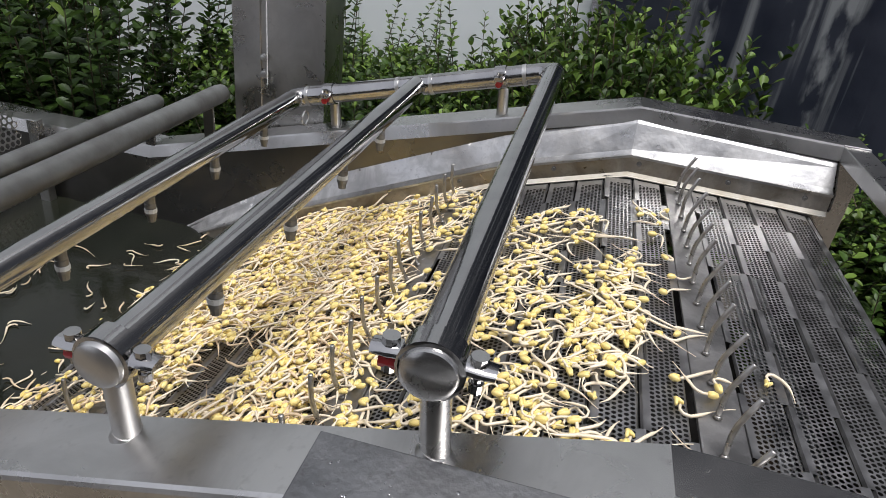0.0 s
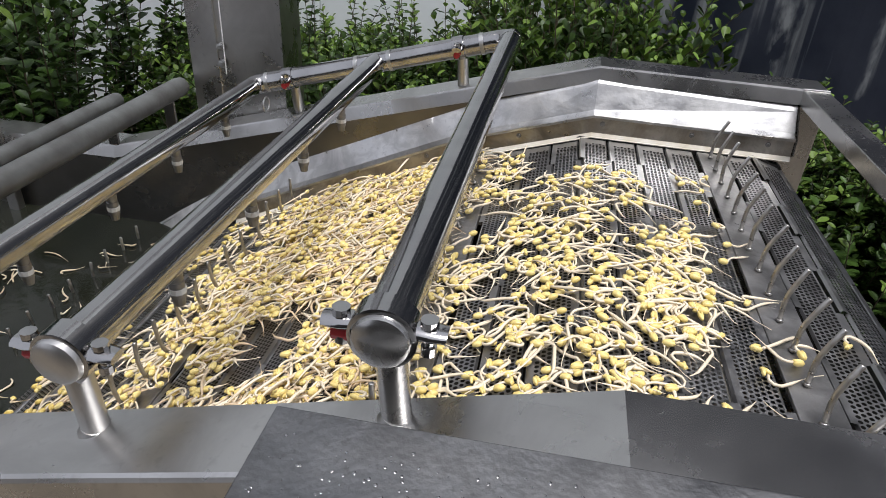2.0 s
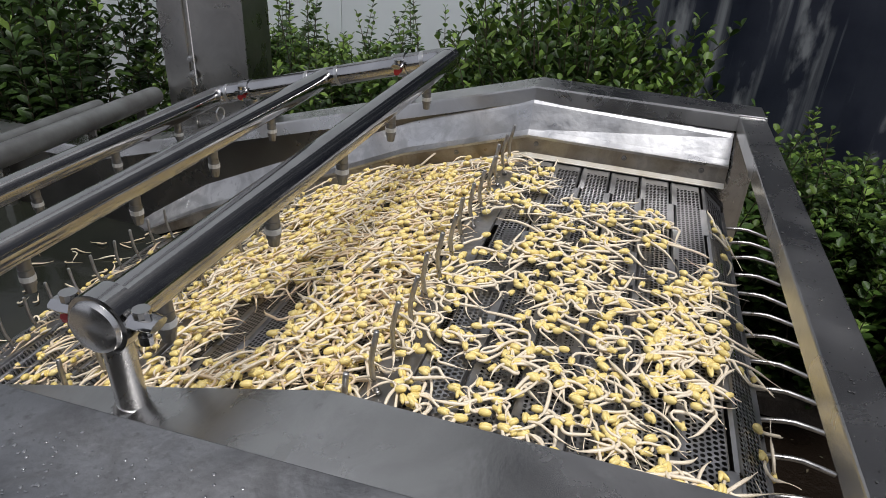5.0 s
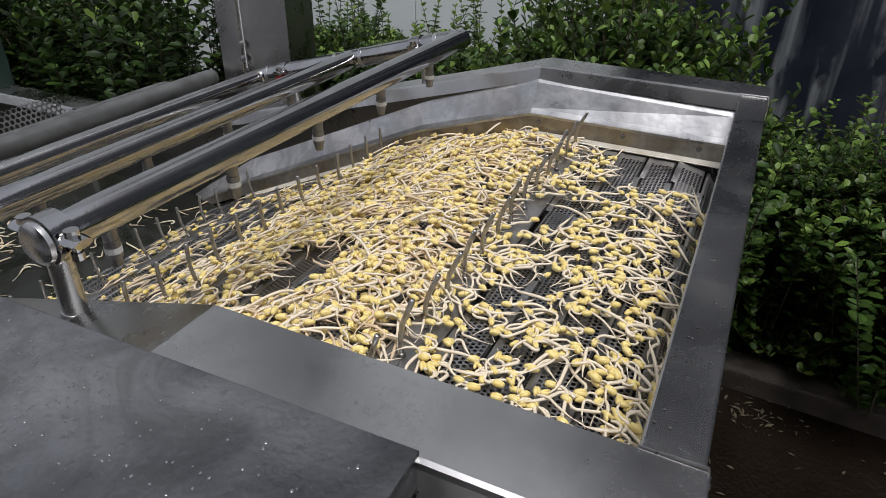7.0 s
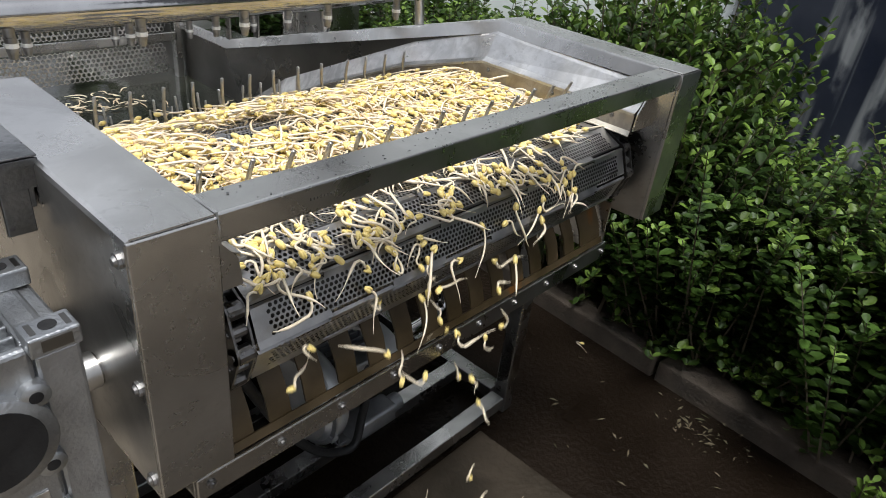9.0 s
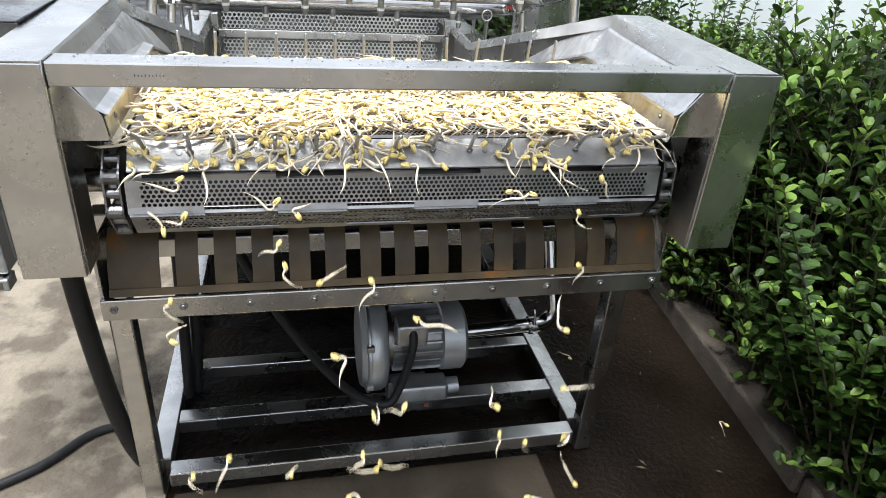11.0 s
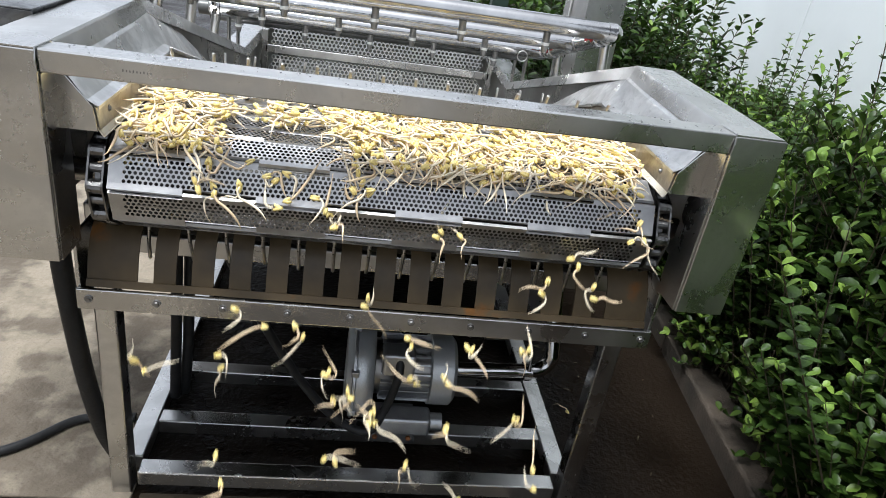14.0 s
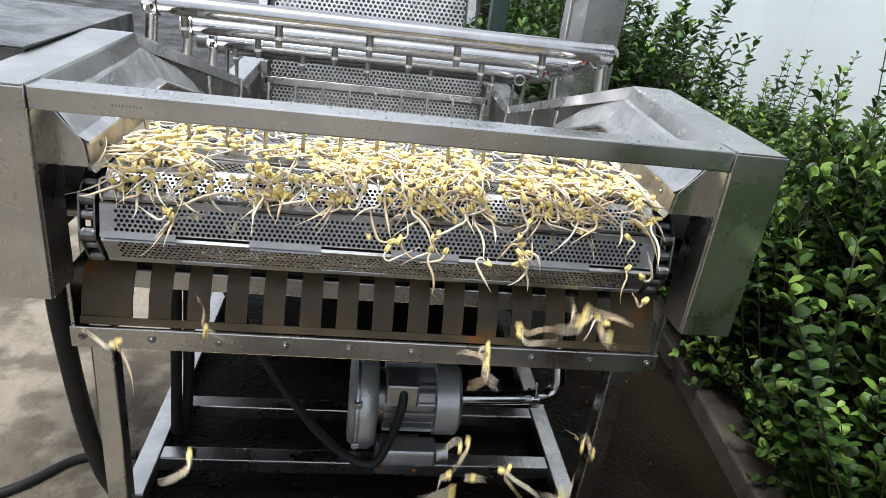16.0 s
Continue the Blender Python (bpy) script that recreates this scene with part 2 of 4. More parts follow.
def box(x0, x1, y0, y1, z0, z1, bevel=0.0, bm=None, segments=2):
    bm = bm or bmesh.new()
    r = bmesh.ops.create_cube(bm, size=1)
    vs = r["verts"]
    for v in vs:
        v.co = Vector(((x0 + x1) / 2 + v.co.x * (x1 - x0), (y0 + y1) / 2 + v.co.y * (y1 - y0), (z0 + z1) / 2 + v.co.z * (z1 - z0)))
    if bevel:
        es = list({e for v in vs for e in v.link_edges})
        bmesh.ops.bevel(bm, geom=es, offset=bevel, segments=segments, affect="EDGES", profile=0.5)
    return bm


def rod(points, radius, sides=12, bm=None, caps=True):
    """A tube through points; radius a number or one for each point."""
    bm = bm or bmesh.new()
    pts = [Vector(p) for p in points]
    rads = radius if isinstance(radius, (list, tuple)) else [radius] * len(pts)
    rings = []
    up = None
    for k, p in enumerate(pts):
        d = (pts[min(k + 1, len(pts) - 1)] - pts[max(k - 1, 0)]).normalized()
        if up is None:
            up = Vector((0, 0, 1)) if abs(d.z) < 0.9 else Vector((1, 0, 0))
        a = d.cross(up).normalized()
        up = a.cross(d).normalized()
        rings.append([bm.verts.new(p + (a * math.cos(2 * math.pi * j / sides) + up * math.sin(2 * math.pi * j / sides)) * rads[k]) for j in range(sides)])
    for r0, r1 in zip(rings, rings[1:]):
        for j in range(sides):
            bm.faces.new((r0[j], r0[(j + 1) % sides], r1[(j + 1) % sides], r1[j]))
    if caps:
        bm.faces.new(rings[0][::-1])
        bm.faces.new(rings[-1])
    bmesh.ops.recalc_face_normals(bm, faces=bm.faces)
    return bm


def prism(profile, axis, a0, a1, bm=None):
    """A closed profile of (u, v), drawn out along axis from a0 to a1."""
    bm = bm or bmesh.new()
    def place(u, v, a):
        return Vector((a, u, v)) if axis == "x" else Vector((u, a, v)) if axis == "y" else Vector((u, v, a))
    r0 = [bm.verts.new(place(u, v, a0)) for u, v in profile]
    r1 = [bm.verts.new(place(u, v, a1)) for u, v in profile]
    n = len(profile)
    for j in range(n):
        bm.faces.new((r0[j], r0[(j + 1) % n], r1[(j + 1) % n], r1[j]))
    bm.faces.new(r0[::-1])
    bm.faces.new(r1)
    bmesh.ops.recalc_face_normals(bm, faces=bm.faces)
    return bm


def sweep(section, stations, bm=None):
    """Joins copies of an open section at stations into a sheet: section [(u, v)], stations functions from (u, v) to a point."""
    bm = bm or bmesh.new()
    rings = [[bm.verts.new(st(u, v)) for u, v in section] for st in stations]
    for r0, r1 in zip(rings, rings[1:]):
        for j in range(len(section) - 1):
            bm.faces.new((r0[j], r0[j + 1], r1[j + 1], r1[j]))
    bmesh.ops.recalc_face_normals(bm, faces=bm.faces)
    return bm


def solid(bm, thickness):
    bmesh.ops.solidify(bm, geom=bm.faces, thickness=thickness)
    return bm


def screw(parent, x, y, z, axis, r=0.007, name="bolt"):
    d = Vector(axis)
    p = Vector((x, y, z))
    bm = rod([p - d * 0.002, p + d * 0.002, p + d * 0.0021, p + d * 0.005], [r * 1.25, r * 1.25, r * 0.85, r * 0.6], 10)
    return part(name, bm, BOLT, parent)


# ---- ground, kerb, walls ----
def build_setting():
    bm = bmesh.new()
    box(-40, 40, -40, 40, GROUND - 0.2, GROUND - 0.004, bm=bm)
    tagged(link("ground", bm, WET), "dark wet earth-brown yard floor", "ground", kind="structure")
    # dry concrete slabs on the near side of the machine; the last is added, unseen, to the south
    slabs = [(-4.0, -0.52, 0.235, 2.6), (-4.0, -0.52, -2.6, 0.225), (-4.0, -0.52, 2.61, 5.0), (-0.51, 0.95, -2.6, -1.5)]
    slab = thing("pavement", "light worn concrete slabs with damp stains", "pavement", kind="structure")
    for x0, x1, y0, y1 in slabs:
        part("slab", box(x0, x1, y0, y1, GROUND - 0.05, GROUND + 0.002, 0.003), CONCRETE, slab)
    tagged(link("floor_plate", box(-0.50, 0.41, -1.3, 0.25, GROUND - 0.003, GROUND + 0.010, 0.004), mat("wet_brown_board", (0.020, 0.016, 0.011), 0.5, 0.0, (0.042, 0.033, 0.023), 6, 9, 0.3, 60, 0.12, spec=0.2)),
           "wet brown board lying under the discharge end", "board")
    # unseen slab added further south, pale ground for the end bar's face to reflect
    part("slab", box(-4.0, 3.0, -9.0, -2.61, GROUND - 0.05, GROUND + 0.002, 0.003), CONCRETE, slab)
    # the bed behind the kerb
    bm = bmesh.new()
    box(1.16, 2.6, -4, 8, GROUND - 0.05, GROUND + 0.06, bm=bm)
    tagged(link("planting_bed", bm, SOIL), "dark soil of the planting bed behind the kerb", "soil", kind="structure")
    kerb = thing("kerb", "weathered brown-grey concrete kerb stones beside the wet floor", "kerb", kind="structure")
    y = -3.97
    while y < 7:
        x = 1.0 + 0.09 * (y + 0.4)
        bm = box(0, 0.115, 0.004, 0.996, -0.05, 0.072, 0.012, segments=3)
        part("kerb_stone", bm, KERB, kerb, m=pose(x, y, GROUND, 0, 0, -5.14))
        y += 1.0
    # far walls
    wall = thing("wall_east", "pale grey-white panel wall behind the hedge", "wall", kind="structure")
    for k in range(6):
        y0 = 0.62 + k * 1.15
        part("panel", box(2.45, 2.55, y0, y0 + 1.146, GROUND - 0.1, 5.6, 0.004), WALLWHITE, wall)
    # dark blue corrugated sheets
    n = 60
    prof = []
    for k in range(n + 1):
        yy = -4.4 + 5.0 * k / n
        prof.append((2.38 + (0.005 if (k // 3) % 2 else 0.0), yy))
    prof += [(2.5, 0.6), (2.5, -4.4)]
    bm = prism(prof, "z", GROUND - 0.1, 5.6)
    tagged(link("wall_blue", bm, WALLBLUE), "dark blue corrugated metal sheet with pale streaks", "wall", kind="structure")
    # added plain walls: an unseen one behind the camera darkens reflections, one closes the far end
    tagged(link("unseen_wall_west", box(-4.2, -4.0, -5, 2.6, GROUND - 0.1, 4.6), DARK_WALL), "unseen plain dark wall added to darken reflections in the steel", "wall", kind="structure")
    tagged(link("added_wall_north", box(-0.9, 2.6, 7.5, 7.7, GROUND - 0.1, 1.9), DARK_WALL), "plain dark wall added to close the far end of the yard", "wall", kind="structure")


# ---- the machine ----
BEND = 0.45      # where the level part begins
F_SLOPE = 0.269  # fall of the rim before the bend
B_SLOPE = 0.42   # fall of the returning belt before the bend
BELT_Z = 0.865
RIM_LOW = 1.62   # where the rim levels out over the tank


def rim_z(y):
    return 1.0 + 0.019 * min(max(y, 0.0), BEND) - F_SLOPE * (min(max(y, BEND), RIM_LOW) - BEND)


# the belt's upper run in side view: nearly level, an easy bend, then the long fall into the water
RUN = [(0.120, BELT_Z), (BEND, 0.8715), (0.72, 0.790), (1.90, 0.271), (4.0, 0.271)]


def belt_z(y):
    return float(np.interp(y, [k[0] for k in RUN], [k[1] for k in RUN]))


def build_side(sign):
    """One long side of the discharge frame: rim, outer panel, inner liner, end post."""
    frame_ob = thing("side_frame", "folded stainless steel side frame with a broad flat rim", "machine frame", "side frames of the conveyor")
    ys = [0.0, BEND, RIM_LOW, 3.4]
    # rim: a folded lip on the inside, flat top, rounded outer fold, outer panel
    w = 0.0875
    sec = [(0.490, -0.030), (0.4995, -0.004), (0.5015, 0.0), (0.5 + w - 0.006, 0.0), (0.5 + w - 0.002, -0.002), (0.5 + w, -0.006), (0.5 + w, -0.05)]
    bm = sweep(sec, [lambda u, v, y=y: Vector((sign * u, y, rim_z(y) + v)) for y in ys])
    solid(bm, 0.002)
    part("rim", bm, STEEL, frame_ob)
    # outer panel
    low = [0.68, 0.68, 0.55, 0.30, 0.30]
    yl = [0.0, 0.32, 0.62, RIM_LOW, 3.4]
    bm = bmesh.new()
    top = [bm.verts.new((sign * (0.5 + w), y, rim_z(y) - 0.05)) for y in yl]
    bot = [bm.verts.new((sign * (0.5 + w), y, z)) for y, z in zip(yl, low)]
    for k in range(len(yl) - 1):
        bm.faces.new((top[k], top[k + 1], bot[k + 1], bot[k]))
    bmesh.ops.recalc_face_normals(bm, faces=bm.faces)
    solid(bm, 0.002)
    part("outer_panel", bm, STEEL, frame_ob)
    # end post: folded face of the channel
    bm = box(0.5, 0.5 + w - 0.001, -0.003, 0.004, 0.68, 0.9975, 0.0015)
    box(0.498, 0.502, 0.004, 0.075, 0.68, 0.965, bm=bm)
    for v in bm.verts:
        v.co.x *= sign
    bmesh.ops.recalc_face_normals(bm, faces=bm.faces)
    part("end_plate", bm, STEEL, frame_ob)
    # inner tank wall under the rim
    bm = bmesh.new()
    yi = [0.055, BEND, RIM_LOW, 3.4]
    zl = [0.885, 0.87, 0.25, 0.25]
    top = [bm.verts.new((sign * 0.4985, y, rim_z(y) - 0.028)) for y in yi]
    bot = [bm.verts.new((sign * 0.4985, y, z)) for y, z in zip(yi, zl)]
    for k in range(3):
        bm.faces.new((top[k], top[k + 1], bot[k + 1], bot[k]))
    bmesh.ops.recalc_face_normals(bm, faces=bm.faces)
    solid(bm, 0.002)
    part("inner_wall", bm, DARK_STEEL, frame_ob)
    # slanting liner sheet, its lower guide band and the white seal strip, which follow the belt
    def st(y, taper=0.0):
        base = belt_z(y)
        rise = max(0.0, 0.012 - abs(y - BEND) * 0.04)     # the sheet's upper edge climbs to the rim at the bend
        return lambda u, v: Vector((sign * (u + taper * (0.4965 - u)), y, base + (v + (rise if v > 0.09 else 0.0)) * (1 - 0.75 * taper)))
    stations = [st(0.052), st(BEND), st(0.58), st(0.72), st(1.05), st(1.28), st(1.46, 0.45), st(1.62, 0.96)]
    sec = [(0.4965, 0.103), (0.488, 0.092), (0.462, 0.055), (0.450, 0.0485), (0.4465, 0.0475), (0.4465, 0.0435)]
    part("liner_sheet", solid(sweep(sec, stations), 0.0015), LINER, frame_ob, "bright slanting steel liner sheet")
    # dark strip along the joint, in place of the shadow line of a step
    sec = [(0.4690, 0.0668), (0.4668, 0.0637)]
    part("seam", solid(sweep(sec, stations[:5]), 0.0014), DARK_STEEL, frame_ob, "joint along the liner sheet, its shadow line laid on as a dark strip")
    sec = [(0.452, 0.0475), (0.4505, 0.040), (0.4475, 0.012)]
    part("guide_band", solid(sweep(sec, stations), 0.0015), BRONZED, frame_ob)
    sec = [(0.4485, 0.016), (0.4420, 0.004), (0.4400, 0.0035)]
    part("seal_strip", solid(sweep(sec, stations[:6]), 0.002), STRIP, frame_ob, "white plastic seal strip")
    # closing plate at the liner's end
    prof = [(0.4475, BELT_Z + 0.012), (0.452, BELT_Z + 0.0475), (0.488, BELT_Z + 0.092), (0.4985, BELT_Z + 0.10), (0.4985, BELT_Z + 0.012)]
    part("end_cap", prism([(sign * u, v) for u, v in prof], "y", 0.046, 0.049), STEEL, frame_ob)
    for y in (0.10, 0.25, 0.43, 0.60, 0.80):
        screw(frame_ob, sign * 0.4495, y, belt_z(y) + 0.032, (-sign, 0, 0), 0.0045)
    for y in (0.14, 0.30, 0.52, 0.70, 0.88, 1.05):
        screw(frame_ob, sign * 0.4965, y, belt_z(y) + 0.101, (-sign, 0, 0), 0.0032)
    # screws on the outer panel
    for z in (0.975, 0.828, 0.70):
        screw(frame_ob, sign * (0.5 + w + 0.001), 0.014, z, (sign, 0, 0), 0.0065)
    # weld bead at the corner of the end bar
    bm = rod([(sign * 0.5, 0.05, 1.0008), (sign * 0.5, 0.03, 1.001), (sign * 0.5, 0.0, 1.001), (sign * 0.5, -0.003, 0.985), (sign * 0.5, -0.003, 0.968)], 0.0016, 6)
    part("weld_bead", bm, LINER, frame_ob)
    return frame_ob


def build_end_bar():
    bar = tagged(link("end_bar", box(-0.4995, 0.4995, 0.0005, 0.0495, 0.967, 0.9995, 0.0025), STEEL), "square stainless steel tube across the discharge end", "cross bar")
    for k in range(9):
        h = 0.004 if k % 3 else 0.005
        part("stamped_mark", box(-0.392 + k * 0.0045, -0.3905 + k * 0.0045, 0.0002, 0.0007, 0.982, 0.9815 + h * 0.8), COVER, bar)
    return bar


def build_tank():
    tank = thing("washing_tank", "stainless steel washing tank with murky water", "tank")
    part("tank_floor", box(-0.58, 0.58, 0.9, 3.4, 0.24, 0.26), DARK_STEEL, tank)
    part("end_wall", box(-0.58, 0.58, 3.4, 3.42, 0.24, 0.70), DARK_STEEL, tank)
    # tray coloured near black for the shade under the belt
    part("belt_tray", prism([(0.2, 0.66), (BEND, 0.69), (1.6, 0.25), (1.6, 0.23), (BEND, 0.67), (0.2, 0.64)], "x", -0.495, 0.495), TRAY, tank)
    w = link("water", box(-0.497, 0.497, 1.20, 3.4, 0.40, 0.485), WATER)
    tagged(w, "murky dark green wash water with floating scraps", "water", kind="structure")


def build_underframe():
    fr = thing("support_frame", "welded stainless steel tube stand under the conveyor", "stand")
    for x in (-0.565, 0.521):
        for y in (0.255, 1.55):
            part("leg", box(x, x + 0.044, y, y + 0.044, GROUND, 0.66, 0.004), STEEL, fr)
    for x in (-0.555, 0.505):
        part("side_rail", box(x, x + 0.05, 0.3005, 1.5495, -0.055, -0.015, 0.003), STEEL, fr)
    for y in (0.25, 0.425, 0.635, 0.95):
        part("cross_rail", box(-0.5045, 0.5045, y, y + 0.045, -0.057, -0.017, 0.003), STEEL, fr)
    part("upper_rail", box(-0.5045, 0.5045, 0.26, 0.30, 0.56, 0.60, 0.003), STEEL, fr)


def build_comb():
    """Curved scraper plate with slots, bolted to a rail, under the end roller."""
    comb = thing("scraper_comb", "brown-stained slotted scraper plate bolted to a steel rail", "scraper")
    part("rail", box(-0.515, 0.515, 0.070, 0.078, 0.548, 0.588, 0.002), STEEL, comb)
    part("rail_foot", box(-0.515, 0.515, 0.0785, 0.105, 0.548, 0.553, 0.001), STEEL, comb)
    for k in range(10):
        screw(comb, -0.495 + 0.11 * k, 0.0695, 0.570, (0, -1, 0), 0.0055)
    pitch, gap = 0.0625, 0.026
    path = [(0.080, 0.589), (0.085, 0.601), (0.095, 0.635), (0.113, 0.668), (0.140, 0.690)]
    def plate(x0, x1, pts, name):
        bm = bmesh.new()
        prev = None
        for y, z in pts:
            cur = (bm.verts.new((x0, y, z)), bm.verts.new((x1, y, z)))
            if prev:
                bm.faces.new((prev[0], prev[1], cur[1], cur[0]))
            prev = cur
        bmesh.ops.recalc_face_normals(bm, faces=bm.faces)
        solid(bm, 0.004)
        part(name, bm, COMB, comb, smooth=True)
    plate(-0.50, 0.50, path[:2], "base_strip")
    edges = [-0.50] + [-0.4063 + pitch * k for k in range(14)] + [0.50]
    for k in range(15):
        x0 = edges[k] if k == 0 else edges[k] + gap / 2
        x1 = edges[k + 1] if k == 14 else edges[k + 1] - gap / 2
        plate(x0, x1, path[1:], "finger")
    for s in (-1, 1):
        part("cheek", box(s * 0.512 - 0.003, s * 0.512 + 0.003, 0.079, 0.30, 0.553, 0.685, 0.001), STEEL, comb)


def build_roller():
    ro = thing("end_roller", "dark steel drive shaft and sprockets inside the belt loop", "roller")
    part("shaft", rod([(-0.66, 0.120, 0.785), (0.52, 0.120, 0.785)], 0.019, 16), DARK_STEEL, ro, smooth=True)
    # drum in the same darkened colour, so the slat holes read as shaded
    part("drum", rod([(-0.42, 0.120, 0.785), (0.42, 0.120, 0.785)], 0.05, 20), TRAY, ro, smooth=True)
    for s in (-1, 1):
        bm = bmesh.new()
        prof = []
        for k in range(36):
            a = 2 * math.pi * k / 36
            r = 0.071 if k % 4 < 2 else 0.058
            prof.append((0.120 + r * math.cos(a), 0.785 + r * math.sin(a)))
        part("sprocket", prism(prof, "x", s * 0.4555 - 0.004, s * 0.4555 + 0.004), CHAIN, ro)


# ---- the belt ----
PITCH, SPEED, S0 = 0.058, 0.068, 0.345
RC_Y, RC_Z, RAD = 0.120, 0.785, 0.080


def belt_pose(s):
    """Place and turn of a slat at the distance s along the belt from the end."""
    if s > RC_Y:
        y, z, a, at = RC_Y, BELT_Z, 0.0, RC_Y
        for (y0, z0), (y1, z1) in zip(RUN, RUN[1:]):
            ln, slope = math.hypot(y1 - y0, z1 - z0), math.degrees(math.atan2(z1 - z0, y1 - y0))
            f = min(1.0, max(0.0, (s - at) / ln))
            if f > 0:
                y, z = y0 + (y1 - y0) * f, z0 + (z1 - z0) * f
                a += (slope - a) * min(1.0, (s - at) / 0.03)
            at += ln
    else:
        th = (RC_Y - s) / RAD
        if th < math.pi:
            y, z, a = RC_Y - RAD * math.sin(th), RC_Z + RAD * math.cos(th), math.degrees(th)
        else:
            y, z, a = RC_Y + (th - math.pi) * RAD, RC_Z - RAD, 180.0
            if y > BEND:
                z -= B_SLOPE * (y - BEND)
    return pose(0, y, z, a, 0, 0)


def slat_mesh():
    """Perforated plate: staggered round-cornered holes, plain borders, hinge tabs that step to and fro."""
    verts, faces = [], []
    half, hp = 0.438, 0.0079
    rows_n, vp = 6, 0.0070
    y_lo, y_hi = -0.0210, -0.0210 + rows_n * vp
    def cell(x0, x1, y0, y1, r):
        b = len(verts)
        cx, cy = (x0 + x1) / 2, (y0 + y1) / 2
        outer = [(x1, cy), (x1, y1), (cx, y1), (x0, y1), (x0, cy), (x0, y0), (cx, y0), (x1, y0)]
        for x, y in outer:
            verts.append((x, y, 0.0))
        for k in range(8):
            a = 2 * math.pi * k / 8
            verts.append((cx + r * math.cos(a), cy + r * math.sin(a), 0.0))
        for k in range(8):
            faces.append((b + k, b + (k + 1) % 8, b + 8 + (k + 1) % 8, b + 8 + k))
    def quad(x0, x1, y0, y1, z0=0.0, z1=0.0):
        b = len(verts)
        verts.extend([(x0, y0, z0), (x1, y0, z0), (x1, y1, z1), (x0, y1, z1)])
        faces.append((b, b + 1, b + 2, b + 3))
    n = int(2 * (half - 0.016) / hp)
    span = n * hp
    for r in range(rows_n):
        off = hp / 2 if r % 2 else 0.0
        y0 = y_lo + r * vp
        for k in range(n - 1):
            x0 = -span / 2 + off + k * hp
            cell(x0, x0 + hp, y0, y0 + vp, 0.0029)
        quad(-half, -span / 2 + off, y0, y0 + vp)
        quad(-span / 2 + off + (n - 1) * hp, half, y0, y0 + vp)
    # hinge tabs along both edges, with a rolled lip
    segs = 8
    for k in range(segs):
        x0, x1 = -half + 2 * half * k / segs, -half + 2 * half * (k + 1) / segs
        d = 0.0045 if k % 2 else -0.0045
        e0, e1 = -PITCH / 2 + d + 0.0006, PITCH / 2 + d - (0.0022 if k % 2 else 0.0006)
        quad(x0, x1, e0 + 0.002, y_lo, 0.0012, 0.0)
        quad(x0, x1, e0, e0 + 0.002, -0.0035, 0.0012)
        quad(x0, x1, y_hi, e1 - 0.002, 0.0, 0.0012)
        quad(x0, x1, e1 - 0.002, e1, 0.0012, -0.0035)
    me = bpy.data.meshes.new("perforated_plate")
    me.from_pydata(verts, [], faces)
    me.materials.append(BELT)
    me.update()
    return me


def bar_mesh():
    bm = box(-0.434, 0.434, -0.0262, 0.0262, -0.003, 0.003, 0.0012)
    for x in (-0.36, -0.12, 0.12, 0.36):
        rod([(x, 0.004, 0.002), (x, 0.004, 0.0042)], [0.0055, 0.0045], 10, bm)
    me = bpy.data.meshes.new("solid_plate")
    bm.to_mesh(me)
    bm.free()
    me.materials.append(BARPLATE)
    return me


def pin_mesh():
    pts = [(0, 0, 0.0), (0, 0.0008, 0.013), (0, 0.0012, 0.031), (0, -0.0003, 0.044), (0, -0.006, 0.061), (0, -0.0135, 0.0805), (0, -0.0139, 0.0815)]
    bm = rod(pts, [0.0034] * 6 + [0.0024], 8)
    rod([(0, 0, 0.003), (0, 0, 0.006)], [0.0055, 0.0035], 8, bm)
    me = bpy.data.meshes.new("pin")
    bm.to_mesh(me)
    bm.free()
    me.materials.append(PIN)
    for p in me.polygons:
        p.use_smooth = True
    return me


def link_mesh():
    """A chain link: two waisted side plates, a roller and its bush."""
    bm = bmesh.new()
    def plate(x, grow):
        prof = []
        for k in range(24):
            a = 2 * math.pi * k / 24
            cy = math.cos(a)
            yy = (PITCH / 2 + grow) * (1 if cy > 0 else -1) * abs(cy) ** 0.6
            zz = (0.0135 if abs(cy) > 0.5 else 0.011) * math.sin(a)
            prof.append((yy, zz - 0.012))
        prism(prof, "x", x - 0.0015, x + 0.0015, bm)
    plate(-0.011, 0.011)
    plate(0.011, 0.011)
    for y in (-PITCH / 2, 0.0):
        r = 0.0115 if y else 0.008
        rod([(-0.0095, y, -0.012), (0.0095, y, -0.012)], r, 12, bm)
        rod([(-0.0150, y, -0.012), (-0.0128, y, -0.012)], 0.0045, 8, bm)
    me = bpy.data.meshes.new("chain_link")
    bm.to_mesh(me)
    bm.free()
    me.materials.append(CHAIN)
    return me


KEYED = []      # (thing, rows) for motions()


def ride_times(s_start):
    """Row times for something that rides the belt: close together over the roller."""
    ts, t = [], 0.0
    while t < 16.0:
        ts.append(t)
        s = s_start - SPEED * t
        t += 0.2 if -0.2 < s < 0.15 or 0.38 < s < 0.52 else 0.5
    ts.append(16.0)
    return ts


